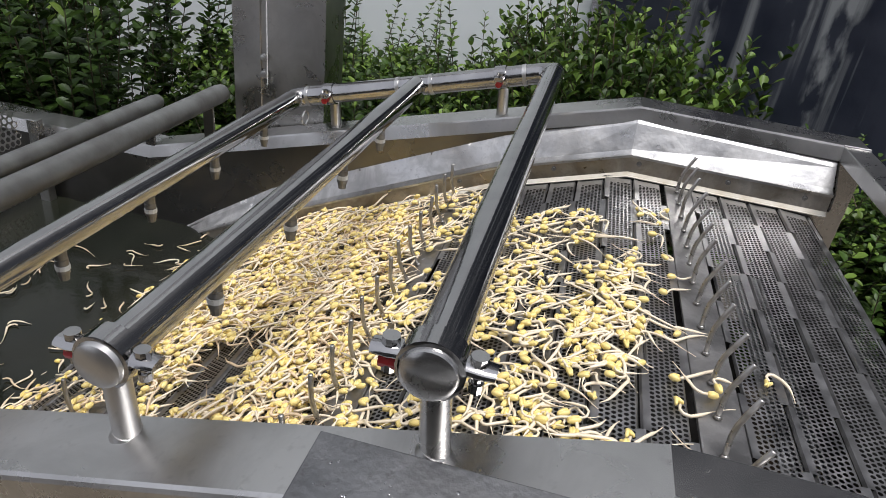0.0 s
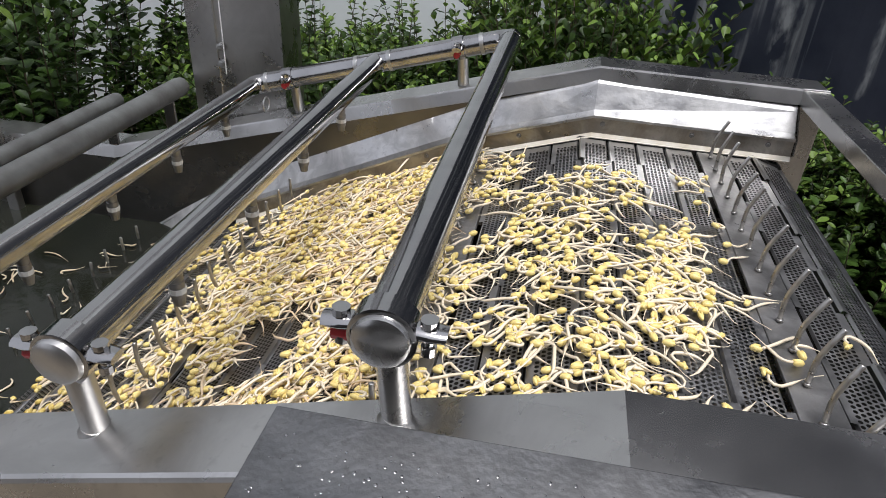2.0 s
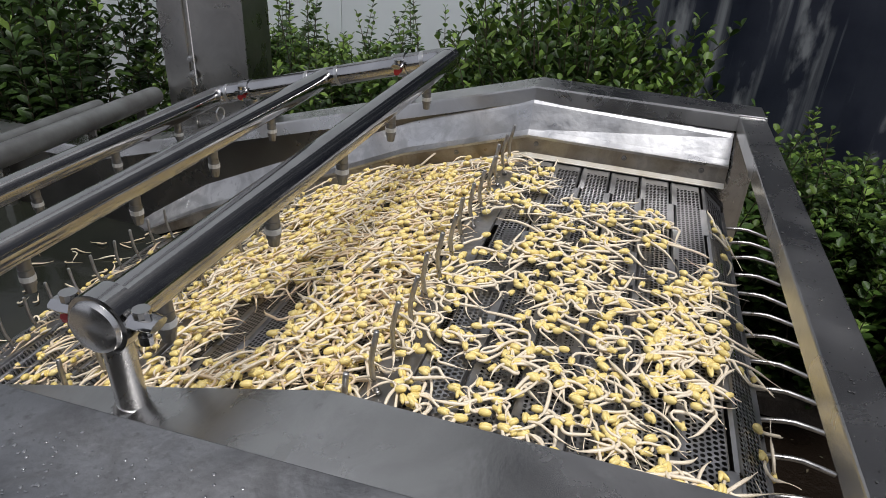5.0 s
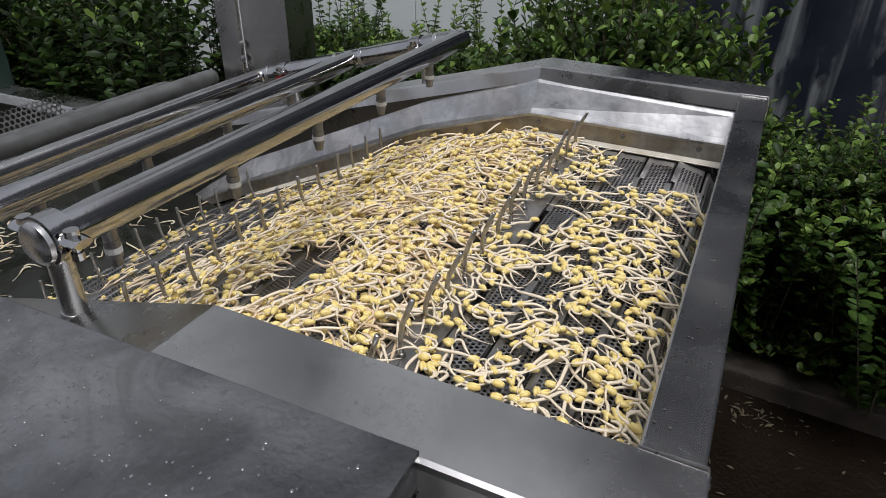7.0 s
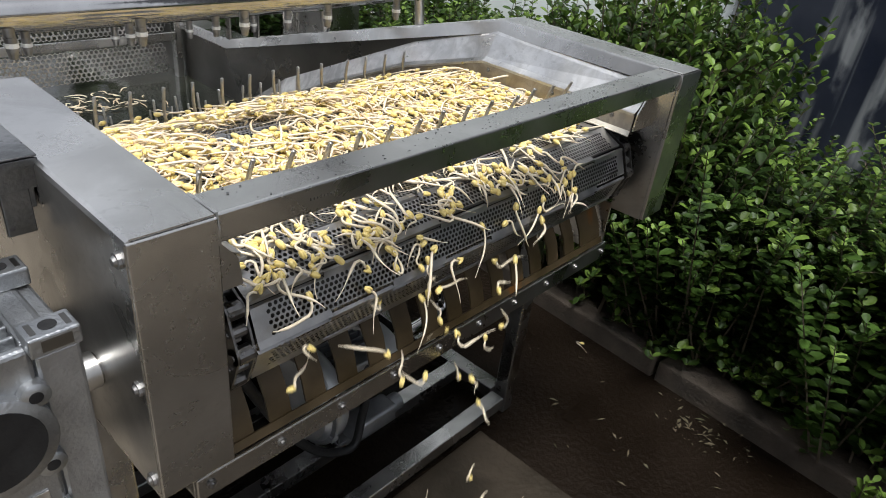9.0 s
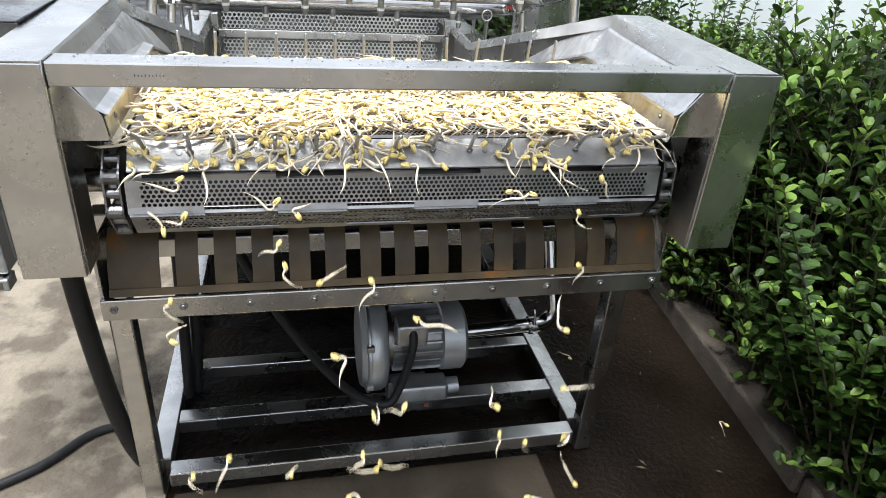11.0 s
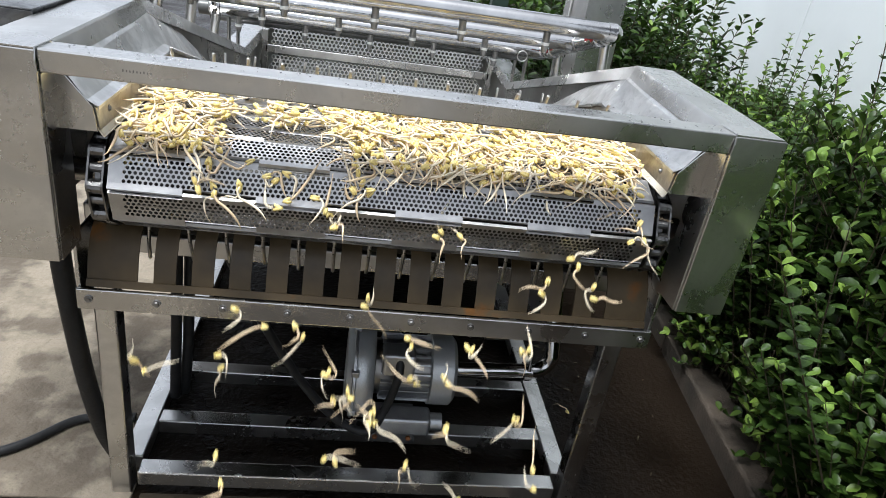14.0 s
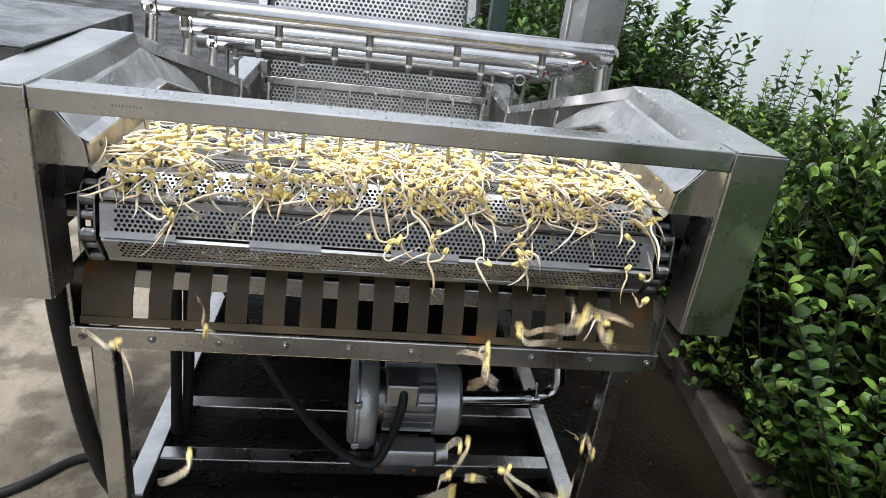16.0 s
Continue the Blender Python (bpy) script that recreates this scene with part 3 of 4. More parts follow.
def build_belt():
    plate_me, bar_me, pin_me, link_me = slat_mesh(), bar_mesh(), pin_mesh(), link_mesh()
    for i in range(-9, 43):
        s = S0 + PITCH * i
        pins = i % 8 == 0
        slat = thing("belt_slat", "grey steel conveyor slat with a row of bent pins" if pins else "perforated grey steel conveyor slat", "conveyor slat", "slats of the conveyor belt")
        ob = new("plate", bar_me if pins else plate_me)
        ob.parent = slat
        for x in (-0.4555, 0.4555):
            lk = new("chain_link", link_me)
            lk.parent = slat
            lk.matrix_basis = pose(x, 0, 0.004, 0, 0, 0 if x < 0 else 180)
        if pins:
            for k in range(14):
                p = new("pin", pin_me)
                p.parent = slat
                p.matrix_basis = pose(-0.4063 + 0.0625 * k, 0.004, 0.002, (k * 37 % 7) - 3, (k * 53 % 9) - 4, 0)
        slat.matrix_basis = belt_pose(s)
        KEYED.append((slat, [(t, belt_pose(s - SPEED * t)) for t in ride_times(s)]))


# ---- bean sprouts ----
def sprout_shape(rng):
    """Vertices, faces and material slots of one sprout lying near z = 0: two seed halves and a curling tapered stalk."""
    verts, faces, slots = [], [], []
    ln, wd = rng.uniform(0.0135, 0.0175), rng.uniform(0.0038, 0.0049)
    split = rng.uniform(0.0, 0.14) if rng.random() < 0.7 else rng.uniform(0.25, 0.5)
    def ell(cx, cy, cz, a, b, c, turn):
        base = len(verts)
        nu, nv = 7, 4
        ca, sa = math.cos(turn), math.sin(turn)
        for v in range(1, nv):
            ph = math.pi * v / nv
            for u in range(nu):
                th = 2 * math.pi * u / nu
                x, y, z = a * math.cos(ph), b * math.sin(ph) * math.cos(th), c * math.sin(ph) * math.sin(th)
                verts.append((cx + x * ca - y * sa, cy + x * sa + y * ca, cz + z))
        top = len(verts)
        verts.append((cx + a * ca, cy + a * sa, cz))
        verts.append((cx - a * ca, cy - a * sa, cz))
        for v in range(nv - 2):
            for u in range(nu):
                faces.append((base + v * nu + u, base + v * nu + (u + 1) % nu, base + (v + 1) * nu + (u + 1) % nu, base + (v + 1) * nu + u))
                slots.append(0)
        for u in range(nu):
            faces.append((top, base + (u + 1) % nu, base + u))
            faces.append((top + 1, base + (nv - 2) * nu + u, base + (nv - 2) * nu + (u + 1) % nu))
            slots.extend((0, 0))
    ell(-ln * 0.5, wd * 0.34, wd, ln / 2, wd * 0.66, wd, split)
    ell(-ln * 0.5, -wd * 0.34, wd * 0.95, ln / 2, wd * 0.66, wd, -split)
    # stalk
    n, sides = 11, 5
    length = rng.uniform(0.038, 0.084)
    head = rng.uniform(-0.9, 0.9)
    hook = 0.0
    if rng.random() < 0.7:
        hook = rng.choice((-1, 1)) * rng.uniform(1.0, 2.6)
        head -= hook * 0.3
    curl0, curl1 = rng.uniform(-1.3, 1.3), rng.uniform(-2.2, 2.2)
    r0 = rng.uniform(0.0016, 0.0024)
    thick = rng.uniform(0.45, 0.75)   # share of the stalk before it thins to a root
    x, y, z = -ln * 0.06, 0.0, wd
    lift = rng.uniform(0.0, 0.35)
    base = len(verts)
    for k in range(n + 1):
        f = k / n
        r = r0 * (0.85 + 0.15 * min(1, f * 5)) if f < thick else r0 * (1 - 0.74 * min(1, (f - thick) / 0.2))
        dx, dy = math.cos(head), math.sin(head)
        for j in range(sides):
            a = 2 * math.pi * j / sides
            verts.append((x - dy * r * math.cos(a), y + dx * r * math.cos(a), z + r * math.sin(a)))
        step = length / n
        x, y = x + dx * step, y + dy * step
        z = max(r0 * 0.8, z + step * (lift * math.cos(f * 3.0) - 0.12))
        head += (curl0 * (1 - f) + curl1 * f) / n + (hook / 3 if k < 3 else 0)
    for k in range(n):
        for j in range(sides):
            b0, b1 = base + k * sides, base + (k + 1) * sides
            faces.append((b0 + j, b0 + (j + 1) % sides, b1 + (j + 1) % sides, b1 + j))
            slots.append(1)
    faces.append(tuple(base + j for j in range(sides))[::-1])
    faces.append(tuple(base + n * sides + j for j in range(sides)))
    slots.extend((1, 1))
    return np.array(verts), faces, np.array(slots)


SHAPES = []


def sprout_bunch(name, placed, bare=False):
    """One mesh of sprouts: placed is a list of (shape, matrix); bare: stalks without their seeds."""
    vs, fs, sl, base = [], [], [], 0
    for k, m in placed:
        v, f, s = SHAPES[k]
        if bare:
            f, s = [face for face, slot in zip(f, s) if slot], s[s == 1]
        mm = np.array(m)
        vs.append(v @ mm[:3, :3].T + mm[:3, 3])
        fs.extend([tuple(i + base for i in face) for face in f])
        sl.append(s)
        base += len(v)
    me = bpy.data.meshes.new(name)
    me.from_pydata(np.concatenate(vs).tolist(), [], fs)
    me.materials.append(BEAN)
    me.materials.append(STALK)
    me.polygons.foreach_set("material_index", np.concatenate(sl).astype(np.int32))
    me.polygons.foreach_set("use_smooth", np.ones(len(fs), dtype=bool))
    me.update()
    return me


def cover_count(i):
    """How many sprouts lie on the slat i."""
    if i < -1:
        return 0
    if i < 1:
        return (3, 2)[i + 1]
    if i == 1:
        return 16
    if i < 9:
        return 94
    if i < 13:
        return 255
    if i < 16:
        return 245
    if i < 17:
        return 150
    if i < 19:
        return 64
    if i < 22:
        return 38
    if i < 28:
        return 16
    return 5


BARE = [(12, -0.18, 0.10), (13, -0.2, 0.08), (6, 0.33, 0.10), (5, 0.36, 0.10), (4, 0.38, 0.12), (3, 0.38, 0.12), (2, 0.30, 0.2), (15, -0.22, 0.09), (7, 0.1, 0.06), (17, 0.3, 0.12)]


def fall_rows(local, s, theta_off, rng):
    """Rows of a sprout that rides the belt over the roller, lets go and drops to the floor."""
    t_off = (s - (RC_Y - RAD * theta_off)) / SPEED
    rows = []
    for t in ride_times(s):
        if t < t_off - 0.02:
            rows.append((t, belt_pose(s - SPEED * t) @ local))
    if t_off > 15.95:
        rows.append((16.0, belt_pose(s - SPEED * 16.0) @ local))
        return rows
    t_off = round(t_off, 3)
    m0 = belt_pose(s - SPEED * t_off) @ local
    p0, q0 = m0.translation.copy(), m0.to_quaternion()
    rows.append((t_off, m0.copy()))
    vel = Vector((rng.uniform(-0.06, 0.06), rng.uniform(-0.22, -0.04), rng.uniform(-0.08, 0.0)))
    axis = Vector((rng.uniform(-1, 1), rng.uniform(-0.5, 0.5), rng.uniform(-0.6, 0.6))).normalized()
    spin = rng.uniform(60, 260)
    k = 1
    while True:
        dt = 0.1 * k
        p = p0 + vel * dt + Vector((0, 0, -4.9 * dt * dt))
        landed = p.z < GROUND + 0.012
        if landed:
            p.z = GROUND + 0.012
        turn = Matrix.Rotation(radians(spin * min(dt, 0.5)), 3, axis).to_quaternion()
        m = Matrix.LocRotScale(p, turn @ q0, None)
        rows.append((min(16.0, t_off + dt), m))
        if landed or t_off + dt >= 16.0:
            break
        k += 1
    if rows[-1][0] < 15.9:
        rows.append((16.0, rows[-1][1]))
    return rows


def build_sprouts():
    rng = random.Random(11)
    for _ in range(40):
        SHAPES.append(sprout_shape(rng))
    singles = [None] * len(SHAPES)

    def let_go(i, x):
        """The turn round the roller at which a sprout drops: uneven across the belt, later beside the pins."""
        if i % 8 in (0, 1) and i > 5:
            return rng.uniform(0.9, 1.9)
        tangle = noise.noise(Vector((x * 9, i * 0.7, 8.1)))
        return min(1.8, max(0.3, (1.0 if i < 9 else 0.88) + 0.75 * tangle + rng.gauss(0, 0.22)))

    for i in range(-1, 40):
        s = S0 + PITCH * i
        count = cover_count(i)
        placed = []
        tries = 0
        while len(placed) < count and tries < count * 4:
            tries += 1
            x = rng.uniform(-0.43, 0.425)
            if i < 9 and rng.random() < 0.2 and x > 0.1:
                continue
            if i == 1 and x < -0.1 and rng.random() < 0.3:
                continue
            if any(b == i and abs(x - bx) < bw for b, bx, bw in BARE):
                continue
            y = rng.uniform(-PITCH / 2, PITCH / 2)
            if count < 100 and noise.noise(Vector((x * 11, (s + y) * 11, 3.3))) < rng.uniform(-0.28, 0.22):
                continue
            pile = 0.85 + 0.5 * noise.noise(Vector((x * 5, i * 0.6, 0)))
            top = 0.002 if count < 20 else 0.008 * pile if count < 100 else (0.022 if i < 13 else 0.028) * pile
            z = 0.002 + top * rng.random() ** 1.1
            tilt = 6 if count < 100 else 11
            turn = rng.uniform(0, 360) if rng.random() < 0.55 else rng.gauss(270, 28)
            m = pose(x, y, z, rng.uniform(-tilt, tilt), rng.uniform(-tilt, tilt), turn)
            if i % 8 == 0:
                m = pose(x, y, z + 0.004, rng.uniform(-tilt, tilt), rng.uniform(-tilt, tilt), rng.uniform(0, 360))
            placed.append((rng.randrange(len(SHAPES)), m))
        if not placed:
            continue
        if i > 18:
            ob = new("bean_sprout_pile", sprout_bunch("bean_sprout_pile", placed))
            tagged(ob, "layer of yellow soybean sprouts lying on the belt", "bean sprouts", kind="stuff")
            ob.matrix_basis = belt_pose(s)
            KEYED.append((ob, [(t, belt_pose(s - SPEED * t)) for t in ride_times(s)]))
            continue
        n_single = min(22, len(placed))
        placed.sort(key=lambda it: -it[1].translation.z)
        for k, m in placed[:n_single]:
            if singles[k] is None:
                singles[k] = sprout_bunch("bean_sprout", [(k, Matrix.Identity(4))])
            ob = new("bean_sprout", singles[k])
            tagged(ob, "single soybean sprout with yellow seed halves and pale curled stalk", "bean sprout", "bean sprouts falling off the belt")
            ob.matrix_basis = belt_pose(s) @ m
            KEYED.append((ob, fall_rows(m, s, let_go(i, m.translation.x), rng)))
        rest = sorted(placed[n_single:], key=lambda it: it[1].translation.x)
        per = 1 if count < 100 else 2
        for a in range(0, len(rest), per):
            group = rest[a:a + per]
            c = sum((m.translation for _, m in group), Vector()) / len(group)
            home = Matrix.Translation(c)
            local = [(k, home.inverted() @ m) for k, m in group]
            ob = new("bean_sprout_clump", sprout_bunch("bean_sprout_clump", local))
            tagged(ob, "tangled clump of yellow soybean sprouts", "bean sprouts", kind="stuff")
            ob.matrix_basis = belt_pose(s) @ home
            KEYED.append((ob, fall_rows(home, s, let_go(i, c.x), rng)))


def build_scraps():
    """Loose pale shoots that float on the water and lie on the floor."""
    rng = random.Random(5)
    for n, spot, label in ((95, "water", "pale green sprout scraps floating on the wash water"), (4, "floor", "stray sprouts on the wet floor")):
        placed = []
        for _ in range(n):
            if spot == "water":
                x, y, z = rng.uniform(-0.45, 0.45), rng.uniform(1.28, 1.62), 0.4855
                if rng.random() < 0.4:
                    x, y = rng.gauss(0.1, 0.08), rng.gauss(1.75, 0.05)
            else:
                x, y, z = rng.uniform(0.62, 1.0), rng.uniform(-0.6, 1.0), GROUND
            placed.append((rng.randrange(len(SHAPES)), pose(x, y, z, 0, 0, rng.uniform(0, 360))))
        ob = new("sprout_scraps", sprout_bunch("sprout_scraps", placed, spot == "water"))
        tagged(ob, label, "bean sprouts", kind="stuff")


def build_litter():
    """Small clippings on the wet floor by the kerb."""
    rng = random.Random(21)
    verts, faces = [], []
    for _ in range(150):
        x, y = rng.gauss(0.93, 0.05), rng.gauss(-0.20, 0.07)
        if rng.random() < 0.6:
            x, y = rng.uniform(0.5, 1.0), rng.uniform(-0.9, 1.0)
        a, l = rng.uniform(0, 6.28), rng.choice((1, 1, 0.45, 0.3)) * rng.uniform(0.006, 0.018)
        w = l * rng.uniform(0.15, 0.4)
        b = len(verts)
        ca, sa = math.cos(a), math.sin(a)
        for u, v, z in ((-l, 0, 0.001), (0, w, 0.003), (l, 0, 0.001), (0, -w, 0.002)):
            verts.append((x + u * ca - v * sa, y + u * sa + v * ca, GROUND + z))
        faces.append((b, b + 1, b + 2, b + 3))
    me = bpy.data.meshes.new("leaf_litter")
    me.from_pydata(verts, [], faces)
    me.materials.append(LITTER)
    me.update()
    tagged(new("leaf_litter", me), "small dull green and brown clippings on the wet floor", "litter", kind="stuff")


def build_droplets():
    """Water drops on the sheet cover and the end bar: flattened domes."""
    rng = random.Random(8)
    for count, area, z, label in ((620, (-0.85, -0.605, 0.22, 0.695), 1.0116, "water drops on the steel cover"), (130, (-0.48, 0.49, 0.005, 0.046), 1.0, "water drops on the end bar"),
                                  (14, (-0.575, -0.51, 0.06, 0.44), 1.0, "water drops on the rim")):
        verts, faces = [], []
        for _ in range(count):
            x, y = rng.uniform(area[0], area[1]), rng.uniform(area[2], area[3])
            if count == 620 and rng.random() < 0.5:
                x, y = rng.gauss(-0.67, 0.05), rng.gauss(0.55, 0.09)
                if not (area[0] < x < area[1] and area[2] < y < area[3]):
                    continue
            r = rng.uniform(0.0005, 0.0015) if count == 620 else rng.uniform(0.0006, 0.0018)
            b = len(verts)
            st = rng.uniform(0.8, 1.3)
            for rr, h in ((1.0, 0.0002), (0.7, 0.35 * r)):
                for k in range(7):
                    a = 2 * math.pi * k / 7
                    verts.append((x + rr * r * st * math.cos(a), y + rr * r * math.sin(a), z + h))
            verts.append((x, y, z + 0.45 * r))
            for k in range(7):
                faces.append((b + k, b + (k + 1) % 7, b + 7 + (k + 1) % 7, b + 7 + k))
                faces.append((b + 7 + k, b + 7 + (k + 1) % 7, b + 14))
        me = bpy.data.meshes.new("water_drops")
        me.from_pydata(verts, [], faces)
        me.materials.append(BEAD if count == 620 else DROP)
        me.polygons.foreach_set("use_smooth", np.ones(len(faces), dtype=bool))
        me.update()
        tagged(new("water_drops", me), label, "water drops", kind="stuff")


# ---- spray pipes ----
PIPE_Y = (0.640, 0.932, 1.222)


def pipe_z(y):
    return 1.042 - F_SLOPE * (y - 0.65)


def clamp(parent, x, y, z, axis, r, wings=True):
    """Two-part pipe clamp with ears, bolts and a red gasket."""
    d = Vector(axis)
    p = Vector((x, y, z))
    c = part("clamp", rod([p - d * 0.013, p - d * 0.012, p + d * 0.012, p + d * 0.013], [r * 1.03, r * 1.16, r * 1.16, r * 1.03], 24), POLISHED, parent, smooth=True)
    side = d.cross(Vector((0, 0, 1))).normalized()
    for s in (-1, 1):
        e = p + side * s * (r * 1.45)
        bm = bmesh.new()
        a = p + side * s * r * 0.9
        b = p + side * s * r * 2.05
        rod([a + Vector((0, 0, 0.007)), (a + b) / 2 + Vector((0, 0, 0.005)), b + Vector((0, 0, 0.004))], [0.0115, 0.0125, 0.0105], 12, bm)
        for v in bm.verts:
            v.co.z = e.z + 0.005 + (v.co.z - e.z - 0.005) * 0.48
        part("clamp_ear", bm, POLISHED, c, smooth=True)
        rr = [0.0065, 0.0065, 0.0045, 0.0045, 0.0075, 0.0075]
        zz = [-0.016, -0.008, -0.0079, 0.006, 0.0061, 0.017]
        part("clamp_bolt", rod([e + Vector((0, 0, q)) for q in zz], rr, 10), POLISHED, c)
        if s < 0:
            part("gasket", rod([e + Vector((0, 0, -0.007)) - side * s * 0.008, e + Vector((0, 0, -0.007)) + side * s * 0.008], 0.007, 8), RED, c, "red rubber gasket")
    return c


def build_spray():
    sp = thing("spray_pipes", "polished stainless steel spray pipe rack over the belt", "pipe rack")
    r = 0.0215
    hx = 0.512
    for n, y in enumerate(PIPE_Y):
        z = pipe_z(y)
        p = part("cross_pipe", rod([(-0.530, y, z), (hx - (0.0 if n == 1 else 0.006), y, z)], r, 28), POLISHED, sp, smooth=True)
        # domed cap and clamp at the near end
        part("end_cap", rod([(-0.518, y, z), (-0.530, y, z), (-0.537, y, z), (-0.540, y, z)], [r * 1.10, r * 1.14, r * 1.06, r * 0.85], 28), STEEL, p, smooth=True)
        clamp(p, -0.519, y, z, (1, 0, 0), r * 1.12)
        # post down to the rim
        yb = y - 0.012
        part("post", rod([(-0.525, yb, rim_z(yb) + 0.0005), (-0.520, y - 0.004, z - r * 0.6)], 0.0130, 20), STEEL, p, smooth=True)
        part("weld_ring", rod([(-0.525, yb, rim_z(yb) - 0.003), (-0.525, yb - 0.001, rim_z(yb) + 0.004)], [0.0170, 0.0140], 20), LINER, p, smooth=True)
        for k in range(5):
            x = -0.40 + 0.2 * k + (-0.055, 0.055, -0.055)[n]
            if x > 0.42:
                continue
            noz = part("nozzle", rod([(x, y, z - r * 0.8), (x, y, z - r - 0.012), (x, y, z - r - 0.0125), (x, y, z - r - 0.034)], [0.0090, 0.0082, 0.0090, 0.0090], 12), BOLT, p, smooth=True)
            part("thread_tape", rod([(x, y, z - r - 0.021), (x, y, z - r - 0.028)], 0.0100, 10), TAPE, noz)
            part("nozzle_tip", rod([(x, y, z - r - 0.034), (x, y, z - r - 0.045)], [0.0080, 0.0064], 10), BOLT, noz)
    # header on the far side, with elbows
    y0, y1 = PIPE_Y[0], PIPE_Y[2]
    pts = []
    for k in range(7):
        a = math.pi / 2 * k / 6
        pts.append((hx - 0.03 + 0.03 * math.sin(a), y0 + 0.03 - 0.03 * math.cos(a), pipe_z(y0 + 0.03 - 0.03 * math.cos(a))))
    for k in range(6, -1, -1):
        a = math.pi / 2 * k / 6
        pts.append((hx - 0.03 + 0.03 * math.sin(a), y1 - 0.03 + 0.03 * math.cos(a), pipe_z(y1 - 0.03 + 0.03 * math.cos(a))))
    hd = part("header_pipe", rod(pts, r * 1.02, 28), POLISHED, sp, smooth=True)
    for y in (0.749, 1.138):
        clamp(hd, hx, y, pipe_z(y), Vector((0, 1, -F_SLOPE)).normalized(), r)
        part("post", rod([(hx + 0.02, y - 0.01, rim_z(y)), (hx + 0.014, y - 0.005, pipe_z(y) - r * 0.4)], 0.0125, 18), STEEL, hd, smooth=True)
    for y in (0.70, 0.90, 0.975, 1.19):
        part("weld_ring", rod([(hx, y - 0.004, pipe_z(y - 0.004)), (hx, y + 0.004, pipe_z(y + 0.004))], r * 1.07, 24), LINER, hd, smooth=True)
    # hose clip hanging by the header
    pts = [(0.42 + 0.016 * math.cos(a), 1.16, pipe_z(1.16) - 0.03 + 0.016 * math.sin(a)) for a in [2 * math.pi * k / 14 for k in range(14)]]
    part("hose_clip", rod(pts + pts[:1], 0.002, 6), STEEL, sp)


def build_back_pipes():
    for y, z, x1, r in ((1.45, 0.845, 0.57, 0.0235), (1.62, 0.798, 0.55, 0.0195)):
        p = tagged(link("overflow_pipe", rod([(-0.62, y, z - 0.0), (x1 - 0.02, y, z), (x1, y, z)], [r, r, r * 0.9], 28), GREYPIPE, smooth=True),
                   "dull grey steel pipe laid across the tank rims", "pipe", "pipes across the tank")
        for s in (-0.53, 0.50):
            part("saddle", box(s, s + 0.008, y - 0.014, y + 0.014, rim_z(y), z - r * 0.8, 0.002), DARK_STEEL, p)


def hex_plate(w, h, pitch, r):
    """Perforated sheet in the plane of x and z."""
    verts, faces = [], []
    nx, nz = int(w / pitch), int(h / (pitch * 0.866))
    for j in range(nz):
        for k in range(nx):
            cx = -w / 2 + pitch * (k + 0.5 + (0.5 if j % 2 else 0.0))
            cz = pitch * 0.866 * (j + 0.5)
            b = len(verts)
            for rad in (pitch * 0.5774, r):
                for q in range(6):
                    a = math.pi / 6 + math.pi / 3 * q
                    verts.append((cx + rad * math.cos(a), 0.0, cz + rad * math.sin(a)))
            for q in range(6):
                faces.append((b + q, b + (q + 1) % 6, b + 6 + (q + 1) % 6, b + 6 + q))
    me = bpy.data.meshes.new("perforated_sheet")
    me.from_pydata(verts, [], faces)
    me.update()
    return me


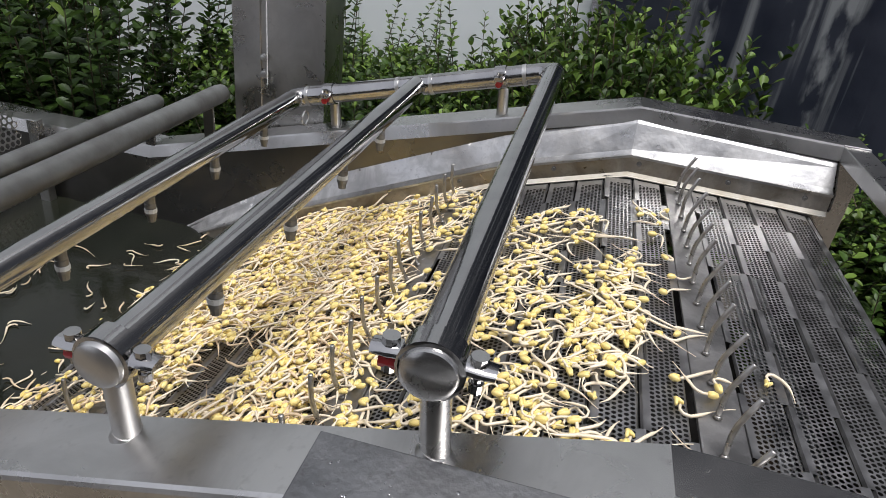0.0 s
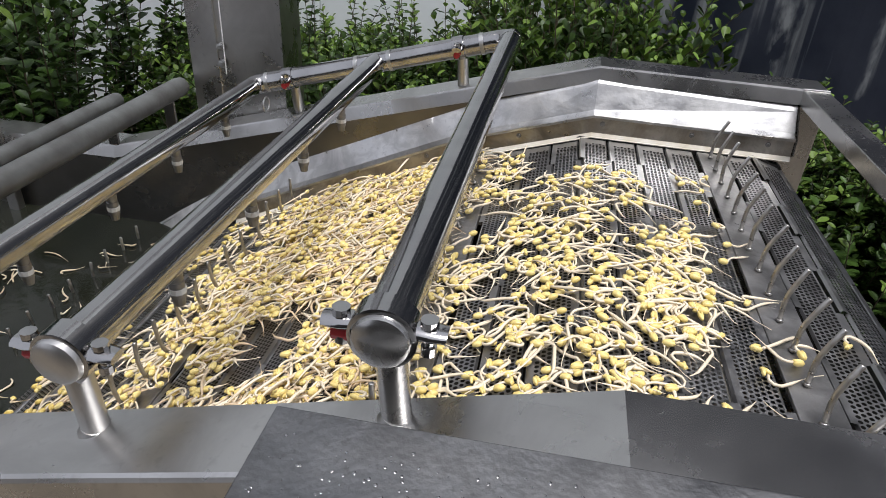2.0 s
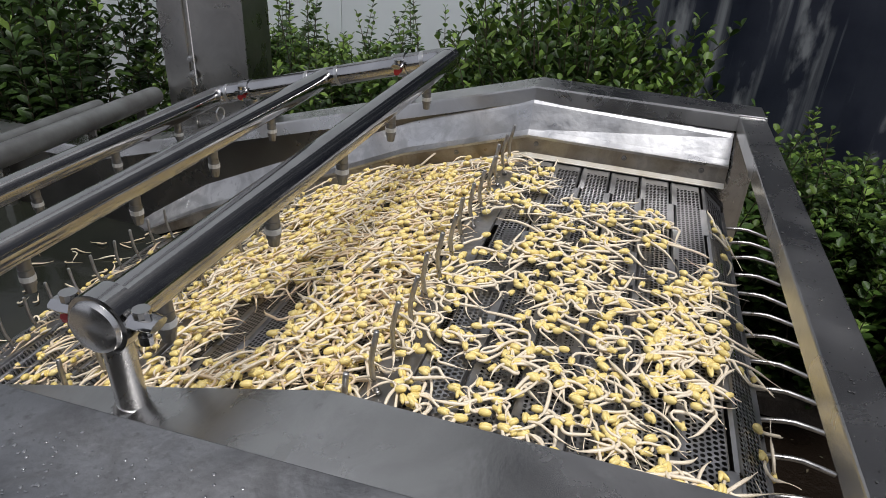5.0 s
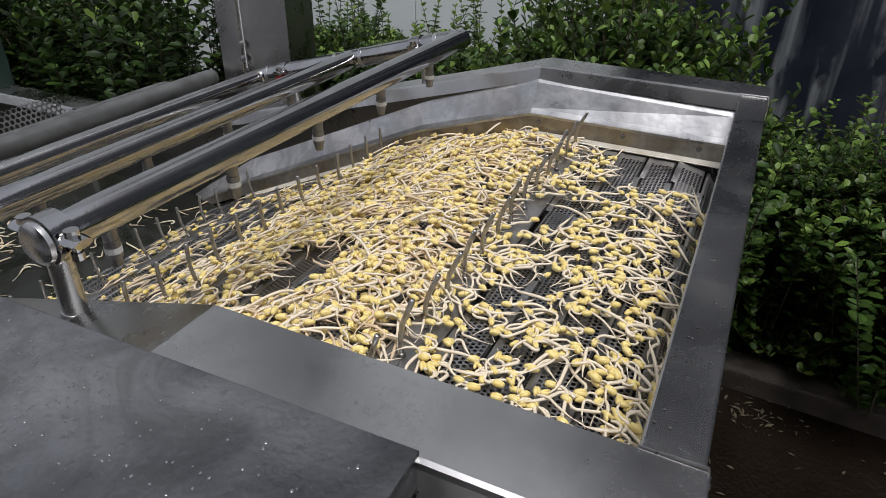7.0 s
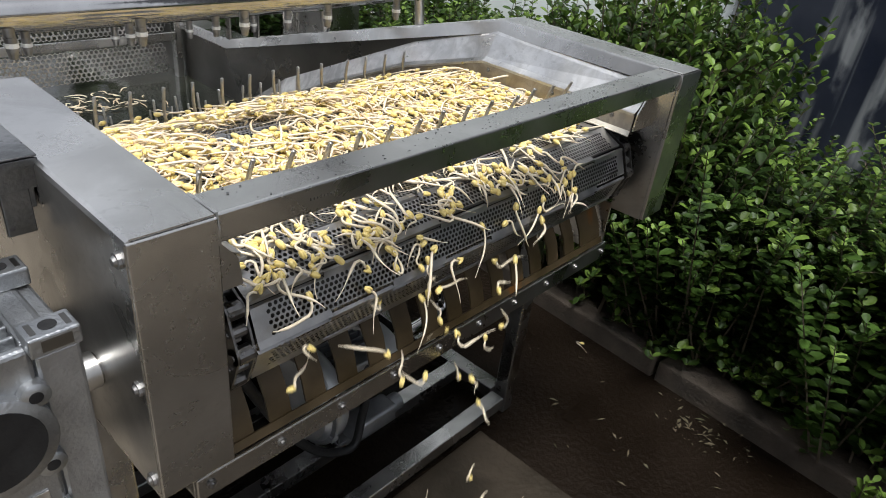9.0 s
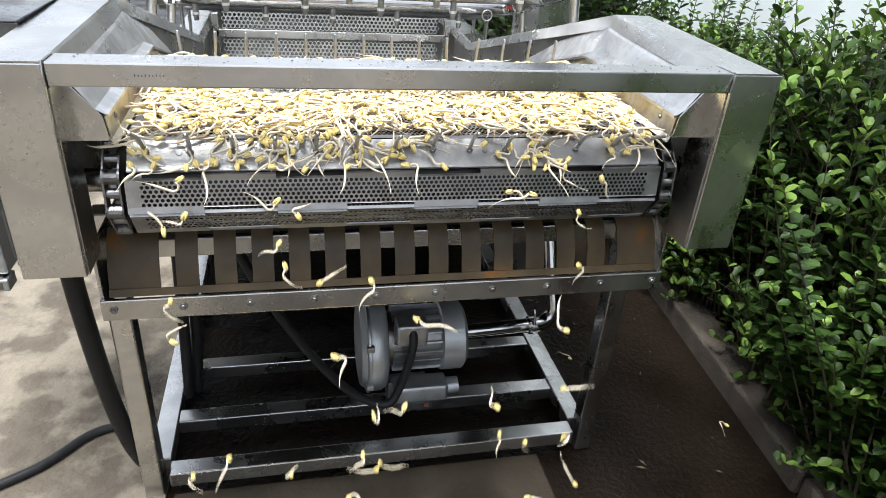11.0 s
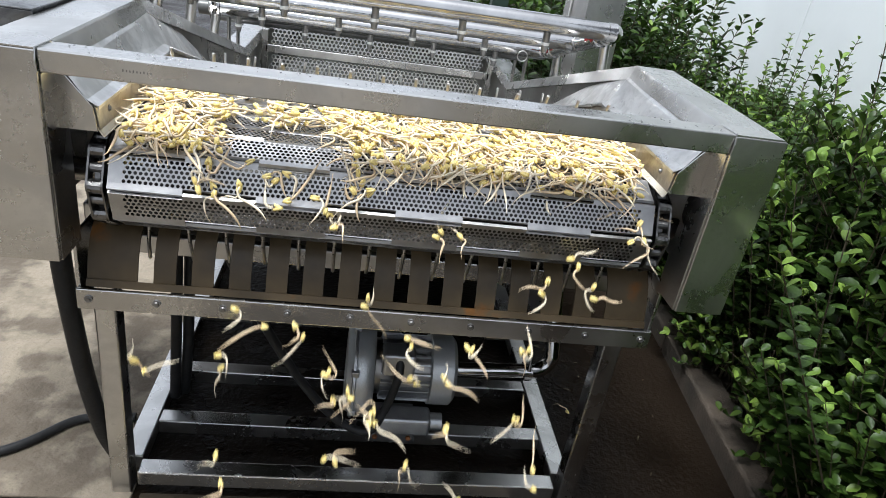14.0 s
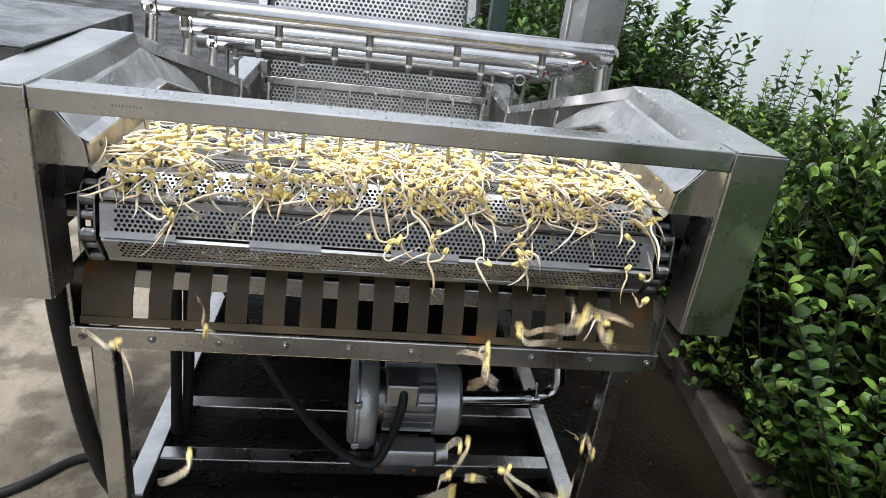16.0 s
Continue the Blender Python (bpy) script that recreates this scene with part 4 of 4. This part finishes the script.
def build_back():
    guard = thing("perforated_guard", "perforated steel sheets dividing the wash tank", "guard")
    me = hex_plate(0.90, 0.115, 0.017, 0.0066)
    me.materials.append(STEEL)
    for z in (0.505, 0.655):
        ob = new("sheet", me)
        ob.parent = guard
        ob.matrix_basis = pose(0, 1.95, z, -12, 0, 0)
    part("cross_bar", box(-0.47, 0.47, 1.92, 1.93, 0.625, 0.655, 0.002), STEEL, guard)
    part("upright", box(-0.485, -0.46, 1.92, 1.95, 0.25, 0.715, 0.002), STEEL, guard)
    part("upright", box(0.46, 0.485, 1.92, 1.95, 0.25, 0.715, 0.002), STEEL, guard)
    hood = thing("perforated_hood", "bright perforated sheet of the next machine behind", "machine panel")
    me = hex_plate(0.95, 0.60, 0.024, 0.0092)
    me.materials.append(LINER)
    ob = new("sheet", me)
    ob.parent = hood
    ob.matrix_basis = pose(-0.05, 2.62, 0.86, -20, 0, 0)
    part("side_strip", prism([(2.61, 0.85), (2.64, 0.85), (2.86, 1.45), (2.83, 1.45)], "x", 0.435, 0.475), LINER, hood)
    part("side_strip", prism([(2.61, 0.85), (2.64, 0.85), (2.86, 1.45), (2.83, 1.45)], "x", -0.60, -0.56), LINER, hood)
    part("lower_beam", box(-0.62, 0.62, 2.58, 2.66, 0.66, 0.85, 0.004), DARK_STEEL, hood)
    for x in (-0.60, 0.50):
        part("post", box(x, x + 0.08, 2.68, 2.76, GROUND, 1.5, 0.004), DARK_STEEL, hood)
    hood.matrix_basis = Matrix.Translation((0.013, 0.202, -0.27)) @ Matrix.Scale(1.22, 4)
    # gantry columns
    for sx in (1,):
        col = thing("gantry_column", "tall grey steel channel column beside the tank", "column", "gantry columns")
        bm = prism([(0.60, 1.19), (0.72, 1.19), (0.72, 1.20), (0.615, 1.20), (0.615, 1.39), (0.72, 1.39), (0.72, 1.43), (0.60, 1.43)], "z", GROUND, 2.6)
        part("channel", bm, STEEL, col)
        part("side_plate", box(0.594, 0.5995, 1.355, 1.428, GROUND, 2.6, 0.001), STEEL, col)
        for z in (0.905, 0.945, 1.12):
            part("bolt", rod([(0.5938, 1.345, z), (0.585, 1.345, z), (0.584, 1.345, z)], [0.008, 0.008, 0.004], 8), LINER, col)
            part("washer", rod([(0.5939, 1.345, z), (0.591, 1.345, z)], 0.011, 10), LINER, col)
        part("wire", rod([(0.588, 1.335, 0.88), (0.587, 1.334, 1.1), (0.588, 1.338, 1.6)], 0.0015, 5), TAPE, col)
    col = thing("green_post", "dark green painted post of the next machine", "post")
    part("post", box(0.52, 0.60, 2.42, 2.50, GROUND, 1.7, 0.004), mat("green_paint", (0.02, 0.04, 0.03), 0.45, 0, (0.03, 0.05, 0.04)), col)
    bench = thing("far_trough", "grey steel trough of the next washing stage", "trough")
    part("trough_rim", box(0.59, 0.80, 2.05, 2.12, 0.54, 0.60, 0.004), STEEL, bench)
    part("trough_side", box(0.74, 0.80, 2.1205, 3.4, 0.54, 0.60, 0.004), STEEL, bench)
    part("trough_leg", box(0.745, 0.785, 3.30, 3.35, GROUND, 0.54, 0.002), STEEL, bench)


# ---- drive cover, gearbox, blower, cables ----
def build_cover():
    cov = thing("motor_cover", "large folded stainless sheet cover over the drive motor", "cover")
    x0, x1, y0, y1, z = -1.02, -0.5825, 0.189, 0.705, 1.0115
    bm = box(x0, x1, y0, y1, z - 0.0025, z, 0.0012)
    part("top_sheet", bm, COVER, cov)
    part("front_fold", box(x0, x1 - 0.0, y0 + 0.0005, y0 + 0.003, z - 0.035, z - 0.0035, 0.0008), COVER, cov)
    part("back_fold", box(x0, x1, y1 - 0.003, y1 - 0.0005, z - 0.30, z - 0.0035, 0.0008), COVER, cov)
    part("outer_fold", box(x0, x0 + 0.003, y0 + 0.0035, y1 - 0.0035, z - 0.30, z - 0.0035, 0.0008), COVER, cov)
    part("mounting_tab", box(-0.622, -0.5945, y0 + 0.004, y0 + 0.009, z - 0.085, z - 0.004, 0.0015), COVER, cov)
    part("mounting_strip", box(-0.600, -0.5890, y0 + 0.009, y1 - 0.004, z - 0.06, z - 0.004, 0.001), COVER, cov)


def build_gearbox():
    gb = thing("gearbox", "ribbed cast aluminium worm gearbox on the drive shaft", "gearbox")
    x0, x1, y0, y1, z0, z1 = -0.765, -0.622, 0.040, 0.172, 0.655, 0.900
    # housing: a thick slab with a stepped flank and a recessed top
    bm = box(x0, x1 - 0.012, y0 + 0.006, y1 - 0.006, z0, z1 - 0.006, 0.008, segments=3)
    part("housing", bm, ALU, gb)
    part("flank_plate", box(x1 - 0.040, x1, y0, y1, z0 + 0.01, z1 - 0.010, 0.004), ALU, gb)
    part("end_rib", box(x0, x1 - 0.041, y0, y0 + 0.012, z0, z1, 0.004), ALU, gb)
    part("end_rib", box(x0, x1 - 0.041, y1 - 0.012, y1, z0, z1, 0.004), ALU, gb)
    for y in (y0 + 0.006, y1 - 0.006):
        for z in (z1 + 0.004, z0 - 0.004):
            x = x1 - 0.018
            bm = box(x - 0.026, x + 0.018, y - 0.016, y + 0.016, z - 0.010, z + 0.010, 0.002)
            lug = part("lug", bm, ALU, gb)
            top = z + 0.0102
            part("bolt_hole", rod([(x - 0.004, y, top - 0.001), (x - 0.004, y, top + 0.0004)], 0.0078, 16), BLACK, lug)
            for dx in (-0.021, 0.0085):
                part("recess", box(x + dx, x + dx + 0.005, y - 0.009, y + 0.009, top - 0.001, top + 0.0003), DARK_STEEL, lug)
            fy = y - 0.0162 if y < 0.1 else y + 0.0162
            part("recess", box(x - 0.016, x + 0.010, fy - 0.0003, fy + 0.0003, z - 0.006, z + 0.006), DARK_STEEL, lug)
    for k in range(6):
        y = y0 + 0.020 + 0.0185 * k
        xa = x0 + 0.006 if k not in (2, 3) else x0 + 0.085
        part("rib", box(xa, x1 - 0.046, y - 0.0022, y + 0.0022, z1 - 0.010, z1 + 0.005, 0.0015), ALU, gb)
    part("rib", box(x1 - 0.046, x1 - 0.041, y0 + 0.01, y1 - 0.01, z1 - 0.014, z1 + 0.003, 0.0015), ALU, gb)
    px, py = x0 + 0.050, 0.5 * (y0 + y1) - 0.006
    boss = part("oil_boss", rod([(px, py, z1 - 0.008), (px, py, z1 + 0.003), (px, py, z1 + 0.005)], [0.027, 0.026, 0.023], 24), ALU, gb, smooth=True)
    plug = part("oil_plug", rod([(px, py, z1 + 0.005), (px, py, z1 + 0.0052), (px, py, z1 + 0.013), (px, py, z1 + 0.015)], [0.010, 0.021, 0.021, 0.019], 24), GREYPAINT, gb, smooth=True)
    part("plug_recess", rod([(px, py, z1 + 0.0149), (px, py, z1 + 0.0154)], 0.0065, 6), LINER, plug)
    # round flange facing the discharge end, with its bore and bolt ears
    cx, cz = -0.712, 0.812
    ring = part("flange_ring", rod([(cx, y0 + 0.004, cz), (cx, y0 - 0.010, cz), (cx, y0 - 0.0115, cz)], [0.055, 0.055, 0.053], 36), ALU, gb, smooth=True)
    part("bore", rod([(cx, y0 - 0.0100, cz), (cx, y0 - 0.0122, cz)], 0.044, 28), BLACK, ring)
    for a in (45, 135, 225, 315):
        ex, ez = cx + 0.060 * math.cos(radians(a)), cz + 0.060 * math.sin(radians(a))
        ear = part("flange_ear", rod([(ex, y0 + 0.004, ez), (ex, y0 - 0.009, ez), (ex, y0 - 0.0105, ez)], [0.0135, 0.0135, 0.0115], 16), ALU, gb, smooth=True)
        part("bolt_hole", rod([(ex, y0 - 0.0106, ez), (ex, y0 - 0.0111, ez)], 0.0062, 12), BLACK, ear)
    for k in range(6):
        xx = x0 + 0.02 + 0.016 * k
        part("cooling_fin", box(xx, xx + 0.004, y0 - 0.010, y0 + 0.004, z0 + 0.004, z0 + 0.055, 0.001), ALU, gb)
    plate = part("rating_plate", box(cx - 0.020, cx + 0.035, y0 - 0.0022, y0 + 0.001, z0 + 0.060, z0 + 0.078, 0.0005), LINER, gb)
    for k in range(3):
        part("text_bar", box(cx - 0.014, cx + 0.016 + 0.005 * k, y0 - 0.0027, y0 - 0.0022, z0 + 0.0635 + 0.0045 * k, z0 + 0.0655 + 0.0045 * k), DARK_STEEL, plate)
    part("flank_rib", box(x1 - 0.002, x1 + 0.003, 0.07, 0.078, z0 + 0.02, z1 - 0.04, 0.001), ALU, gb)
    part("shaft_sleeve", rod([(x1 - 0.002, 0.120, 0.785), (-0.590, 0.120, 0.785)], 0.021, 20), STEEL, gb, smooth=True)
    mo = thing("drive_motor", "grey round electric motor under the sheet cover", "motor")
    part("motor_body", rod([(-0.735, 0.18, 0.79), (-0.735, 0.205, 0.79), (-0.735, 0.2051, 0.79), (-0.735, 0.42, 0.79)], [0.095, 0.095, 0.075, 0.075], 32), GREYPAINT, mo, smooth=True)
    for k in range(10):
        a = radians(18 + 36 * k)
        bm = box(0.072, 0.085, 0.22, 0.40, -0.002, 0.002)
        part("fin", bm, GREYPAINT, mo, m=pose(-0.735, 0, 0.79, 0, math.degrees(a), 0))
    part("mounting_ring", rod([(-0.735, 0.206, 0.79), (-0.735, 0.216, 0.79)], [0.104, 0.100], 32), BLACK, mo, smooth=True)
    part("motor_foot", box(-0.79, -0.68, 0.24, 0.38, 0.700, 0.718, 0.004), GREYPAINT, mo)
    part("motor_bracket", box(-0.80, -0.59, 0.24, 0.38, 0.690, 0.6995, 0.002), STEEL, mo)


def build_blower():
    bl = thing("air_blower", "grey cast side-channel air blower bolted to the stand", "blower")
    y, z = 0.50, 0.135
    R = 0.128
    part("volute", rod([(-0.045, y, z), (-0.042, y, z), (-0.030, y, z), (-0.012, y, z), (0.010, y, z), (0.024, y, z), (0.028, y, z)], [R * 0.7, R * 0.86, R * 0.93, R, R, R * 0.93, R * 0.86], 40), GREYPAINT, bl, smooth=True)
    part("seam_ring", rod([(-0.028, y, z), (-0.026, y, z), (-0.020, y, z), (-0.018, y, z)], [R * 0.98, R * 1.03, R * 1.03, R * 0.98], 40), ALU, bl, smooth=True)
    for a in (95, 150, 205, 265, 320, 20):
        cy, cz = y + R * 1.0 * math.cos(radians(a)), z + R * 1.0 * math.sin(radians(a))
        part("clip", box(-0.032, -0.012, cy - 0.008, cy + 0.008, cz - 0.008, cz + 0.008, 0.002), ALU, bl)
    part("motor_body", rod([(0.028, y, z + 0.01), (0.175, y, z + 0.01)], 0.074, 32), DARK_STEEL, bl, smooth=True)
    for k in range(22):
        a = 360 / 22 * k
        part("cooling_fin", box(0.045, 0.172, -0.0018, 0.0018, 0.070, 0.088), ALU, bl, m=pose(0, y, z + 0.01, a, 0, 0))
    part("fan_cowl", rod([(0.172, y, z + 0.01), (0.176, y, z + 0.01), (0.232, y, z + 0.01), (0.242, y, z + 0.01)], [0.088, 0.094, 0.094, 0.082], 36), GREYPAINT, bl, smooth=True)
    part("terminal_box", box(0.045, 0.125, y - 0.105, y - 0.045, z + 0.055, z + 0.120, 0.006), ALU, bl)
    part("silencer", box(0.04, 0.185, y - 0.13, y - 0.065, z - 0.115, z - 0.062, 0.010, segments=3), ALU, bl)
    part("silencer_outlet", rod([(0.183, y - 0.098, z - 0.088), (0.215, y - 0.098, z - 0.088), (0.2151, y - 0.098, z - 0.088), (0.205, y - 0.098, z - 0.088)], [0.024, 0.024, 0.020, 0.019], 20), ALU, bl, smooth=True)
    foot = part("mounting_foot", box(0.032, 0.155, y - 0.078, y - 0.072, -0.050, z - 0.08, 0.002), ALU, bl)
    part("foot_plate", box(0.032, 0.155, y - 0.080, y + 0.04, -0.0165, -0.0125, 0.001), ALU, bl)
    for x in (0.048, 0.138):
        part("bolt", rod([(x, y - 0.0785, -0.03), (x, y - 0.084, -0.03)], 0.007, 6), RUST, foot)
    # air pipe
    pts = [(0.235, y + 0.01, 0.14), (0.47, y + 0.01, 0.15)]
    for k in range(1, 7):
        a = math.pi / 2 * k / 6
        pts.append((0.47 + 0.045 * math.sin(a), y + 0.01 + 0.012 * math.sin(a), 0.15 + 0.045 * (1 - math.cos(a))))
    pts.append((0.505, y + 0.16, 0.48))
    pipe = thing("air_pipe", "polished steel air pipe with an elbow", "pipe")
    part("pipe", rod(pts, 0.021, 22), POLISHED, pipe, smooth=True)
    part("clamp", rod([(0.440, y + 0.01, 0.1488), (0.462, y + 0.01, 0.1497)], 0.0262, 22), POLISHED, pipe, smooth=True)
    part("clamp_screw", rod([(0.45, y - 0.012, 0.165), (0.45, y - 0.004, 0.200), (0.446, y - 0.004, 0.215)], 0.0045, 8), POLISHED, pipe)


def curve_points(knots, n=8):
    out = []
    ks = [Vector(k) for k in knots]
    for a in range(len(ks) - 1):
        p0, p1, p2, p3 = ks[max(a - 1, 0)], ks[a], ks[a + 1], ks[min(a + 2, len(ks) - 1)]
        for q in range(n):
            f = q / n
            out.append(0.5 * ((2 * p1) + (p2 - p0) * f + (2 * p0 - 5 * p1 + 4 * p2 - p3) * f * f + (3 * p1 - p0 - 3 * p2 + p3) * f ** 3))
    out.append(ks[-1])
    return out


def build_cables():
    runs = [
        ("black rubber cable hanging to the blower's terminal box", [(-0.34, 0.33, 0.60), (-0.27, 0.34, 0.42), (-0.17, 0.36, 0.22), (-0.07, 0.37, 0.08), (0.02, 0.36, 0.04), (0.06, 0.375, 0.10), (0.085, 0.385, 0.20), (0.085, 0.41, 0.245)], 0.011),
        ("thick black hose hanging beside the leg", [(-0.60, 0.22, 0.68), (-0.602, 0.23, 0.50), (-0.597, 0.26, 0.25), (-0.588, 0.30, 0.06), (-0.585, 0.36, GROUND + 0.02)], 0.019),
        ("black corrugated cable hanging behind the leg", [(-0.46, 0.52, 0.62), (-0.47, 0.52, 0.40), (-0.48, 0.52, 0.15), (-0.49, 0.53, -0.02)], 0.014),
        ("black corrugated cable hanging behind the leg", [(-0.435, 0.54, 0.62), (-0.445, 0.54, 0.40), (-0.455, 0.54, 0.15), (-0.47, 0.55, -0.02)], 0.014),
        ("black cable lying on the concrete", [(-0.585, 0.50, GROUND + 0.013), (-0.72, 0.48, GROUND + 0.013), (-0.85, 0.36, GROUND + 0.013), (-1.1, 0.26, GROUND + 0.013), (-1.6, 0.2, GROUND + 0.013)], 0.012),
    ]
    for label, knots, r in runs:
        c = tagged(link("cable", rod(curve_points(knots), r, 12), BLACK, smooth=True), label, "cable")


# ---- hedge ----
def leaf_verts(length, width, fold, rng):
    """A folded oval leaf along +y."""
    w = width / 2
    pts = [(0, 0, 0), (w * 0.62, length * 0.22, fold * 0.8), (w, length * 0.58, fold), (w * 0.66, length * 0.88, fold * 0.5), (0, length, -fold * 0.6),
           (-w * 0.66, length * 0.88, fold * 0.5), (-w, length * 0.58, fold), (-w * 0.62, length * 0.22, fold * 0.8)]
    fc = [(0, 1, 2, 3, 4), (0, 4, 5, 6, 7)]
    return np.array(pts), fc


def shrub_mesh(rng, width, depth, height, shoots, tall, young_top=0.45, leaf=0.052):
    """Many upright leafy shoots: leaves in crossed pairs along thin stems."""
    lv, lf, ls = [], [], []
    sv, sf = [], []
    nb = 0
    for q in range(shoots):
        x, y = rng.uniform(-width / 2, width / 2), rng.uniform(-depth / 2, depth / 2)
        rim = max(abs(x) / (width / 2), abs(y) / (depth / 2))
        h = height * rng.uniform(0.72, 1.0) * (1 - 0.22 * rim ** 3)
        is_tall = q < tall
        if is_tall:
            h = height * rng.uniform(1.06, 1.32)
        start = rng.uniform(0.0, 0.45) * h
        if is_tall:
            start = 0.5 * h
        lean = Vector((rng.gauss(0, 0.10) + 0.16 * x / width, rng.gauss(0, 0.10) + 0.16 * y / depth, 1.0))
        top = Vector((x, y, 0)) + lean * h
        base = Vector((x * 0.75, y * 0.75, 0.0))
        if q % 5 > 1 and not is_tall:      # side shoots that fill the flanks down to the ground
            a = rng.uniform(0, 2 * math.pi)
            reach = rng.uniform(0.26, 0.42)
            base = Vector((reach * width * math.cos(a), reach * depth * math.sin(a), rng.uniform(0.0, 0.80) ** 1.1 * height))
            h = rng.uniform(0.10, 0.22)
            top = base + Vector((math.cos(a) * 0.8, math.sin(a) * 0.8, rng.uniform(0.15, 0.9))) * h
            start = 0.1 * h
        n = max(3, int((h - start) / 0.028))
        # stem
        b = len(sv)
        for k in range(4):
            p = base.lerp(top, k / 3)
            r = 0.0045 * (1 - 0.7 * k / 3)
            for j in range(3):
                a = 2 * math.pi * j / 3
                sv.append((p.x + r * math.cos(a), p.y + r * math.sin(a), p.z))
        for k in range(3):
            for j in range(3):
                sf.append((b + 3 * k + j, b + 3 * k + (j + 1) % 3, b + 3 * k + 3 + (j + 1) % 3, b + 3 * k + 3 + j))
        turn = rng.uniform(0, 6.28)
        for k in range(n + 1):
            f = (start + (h - start) * k / n) / h
            p = base.lerp(top, f)
            turn += 1.57 + rng.uniform(-0.3, 0.3)
            near_top = (n - k) < 4
            for side in (0, math.pi):
                if rng.random() < 0.10:
                    continue
                ln = leaf * rng.uniform(0.75, 1.2) * (0.62 if n - k < 1 else 0.85 if near_top else 1.0) * (0.75 if is_tall else 1.0)
                pts, fc = leaf_verts(ln, ln * rng.uniform(0.56, 0.72), ln * 0.10, rng)
                pitch = rng.uniform(0.5, 1.05) if near_top else rng.uniform(0.0, 0.7)
                m = Euler((pitch, rng.uniform(-0.35, 0.35), turn + side + rng.uniform(-0.25, 0.25))).to_matrix()
                v = pts @ np.array(m).T + np.array(p)
                lv.append(v)
                lf.extend([tuple(i + nb for i in face) for face in fc])
                ls.extend([1 if (near_top and rng.random() < young_top + (0.4 if is_tall else 0)) else 0] * len(fc))
                nb += 8
    crown = bpy.data.meshes.new("crown")
    crown.from_pydata(np.concatenate(lv).tolist(), [], lf)
    crown.materials.append(LEAF)
    crown.materials.append(LEAF_YOUNG)
    crown.polygons.foreach_set("material_index", np.array(ls, dtype=np.int32))
    crown.polygons.foreach_set("use_smooth", np.ones(len(lf), dtype=bool))
    crown.update()
    stems = bpy.data.meshes.new("woody_base")
    stems.from_pydata(sv, [], sf)
    stems.materials.append(BARK)
    stems.update()
    return crown, stems


def build_hedge():
    rng = random.Random(3)
    kinds = [shrub_mesh(rng, 0.62, 0.62, 1.0, 520, n, 0.5, 0.045) for n in (8, 6, 6)]
    # place, height, kind
    spots = []
    y = -1.9
    k = 0
    while y < 5.2:
        if 2.0 < y < 3.0:
            y += 0.46
            continue
        h = 0.74 if y < 0.05 else 1.12 if y < 0.7 else 0.83
        spots.append((1.31 + 0.09 * (y + 0.4), y, h, k % 2 if y < 0.62 else 2))
        k += 1
        y += 0.46
    for x, y, h, kind in list(spots):
        if y < -0.6 or y > 1.9:
            continue
        spots.append((x + 0.48, y + 0.2, h * (0.95 if y > 0.3 else 0.72), (kind + 1) % 3))
    for x, y, h, kind in spots:
        crown, stems = kinds[kind]
        sh = thing("hedge_shrub", "dense green hedge shrub with glossy oval leaves and upright shoots", "shrub", "shrubs of the hedge")
        c = new("crown", crown)
        c.parent = sh
        st = new("woody_base", stems)
        st.parent = sh
        sh.matrix_basis = pose(x, y, GROUND + 0.055, 0, 0, rng.uniform(0, 360)) @ Matrix.Diagonal((1, 1, h, 1))
    # a taller dark bush further along
    crown, stems = shrub_mesh(rng, 0.9, 0.9, 1.30, 260, 6, 0.15)
    for x, y in ((1.20, 2.45), (1.10, 3.3)):
        sh = thing("tall_bush", "tall dark green bush at the end of the hedge", "shrub")
        c = new("crown", crown)
        c.parent = sh
        st = new("woody_base", stems)
        st.parent = sh
        sh.matrix_basis = pose(x, y, GROUND + 0.055, 0, 0, rng.uniform(0, 360))
    # small weeds by the kerb and on the wet floor
    crown, stems = shrub_mesh(rng, 0.06, 0.06, 0.125, 6, 6, 0.9, 0.05)
    for x, y in ((0.90, -0.63), (1.16, -0.75)):
        sh = thing("weed", "small bright green weed growing at the kerb", "weed")
        c = new("crown", crown)
        c.parent = sh
        st = new("woody_base", stems)
        st.parent = sh
        sh.matrix_basis = pose(x, y, GROUND, 0, 0, rng.uniform(0, 360))


# ---- build ----
build_setting()
for sign in (-1, 1):
    build_side(sign)
build_end_bar()
build_tank()
build_underframe()
build_comb()
build_roller()
build_spray()
build_back_pipes()
build_back()
build_cover()
build_gearbox()
build_blower()
build_cables()
build_hedge()
build_belt()
build_sprouts()
build_scraps()
build_droplets()
build_litter()


def motions():
    for ob, rows in KEYED:
        walk(ob, rows)


motions()
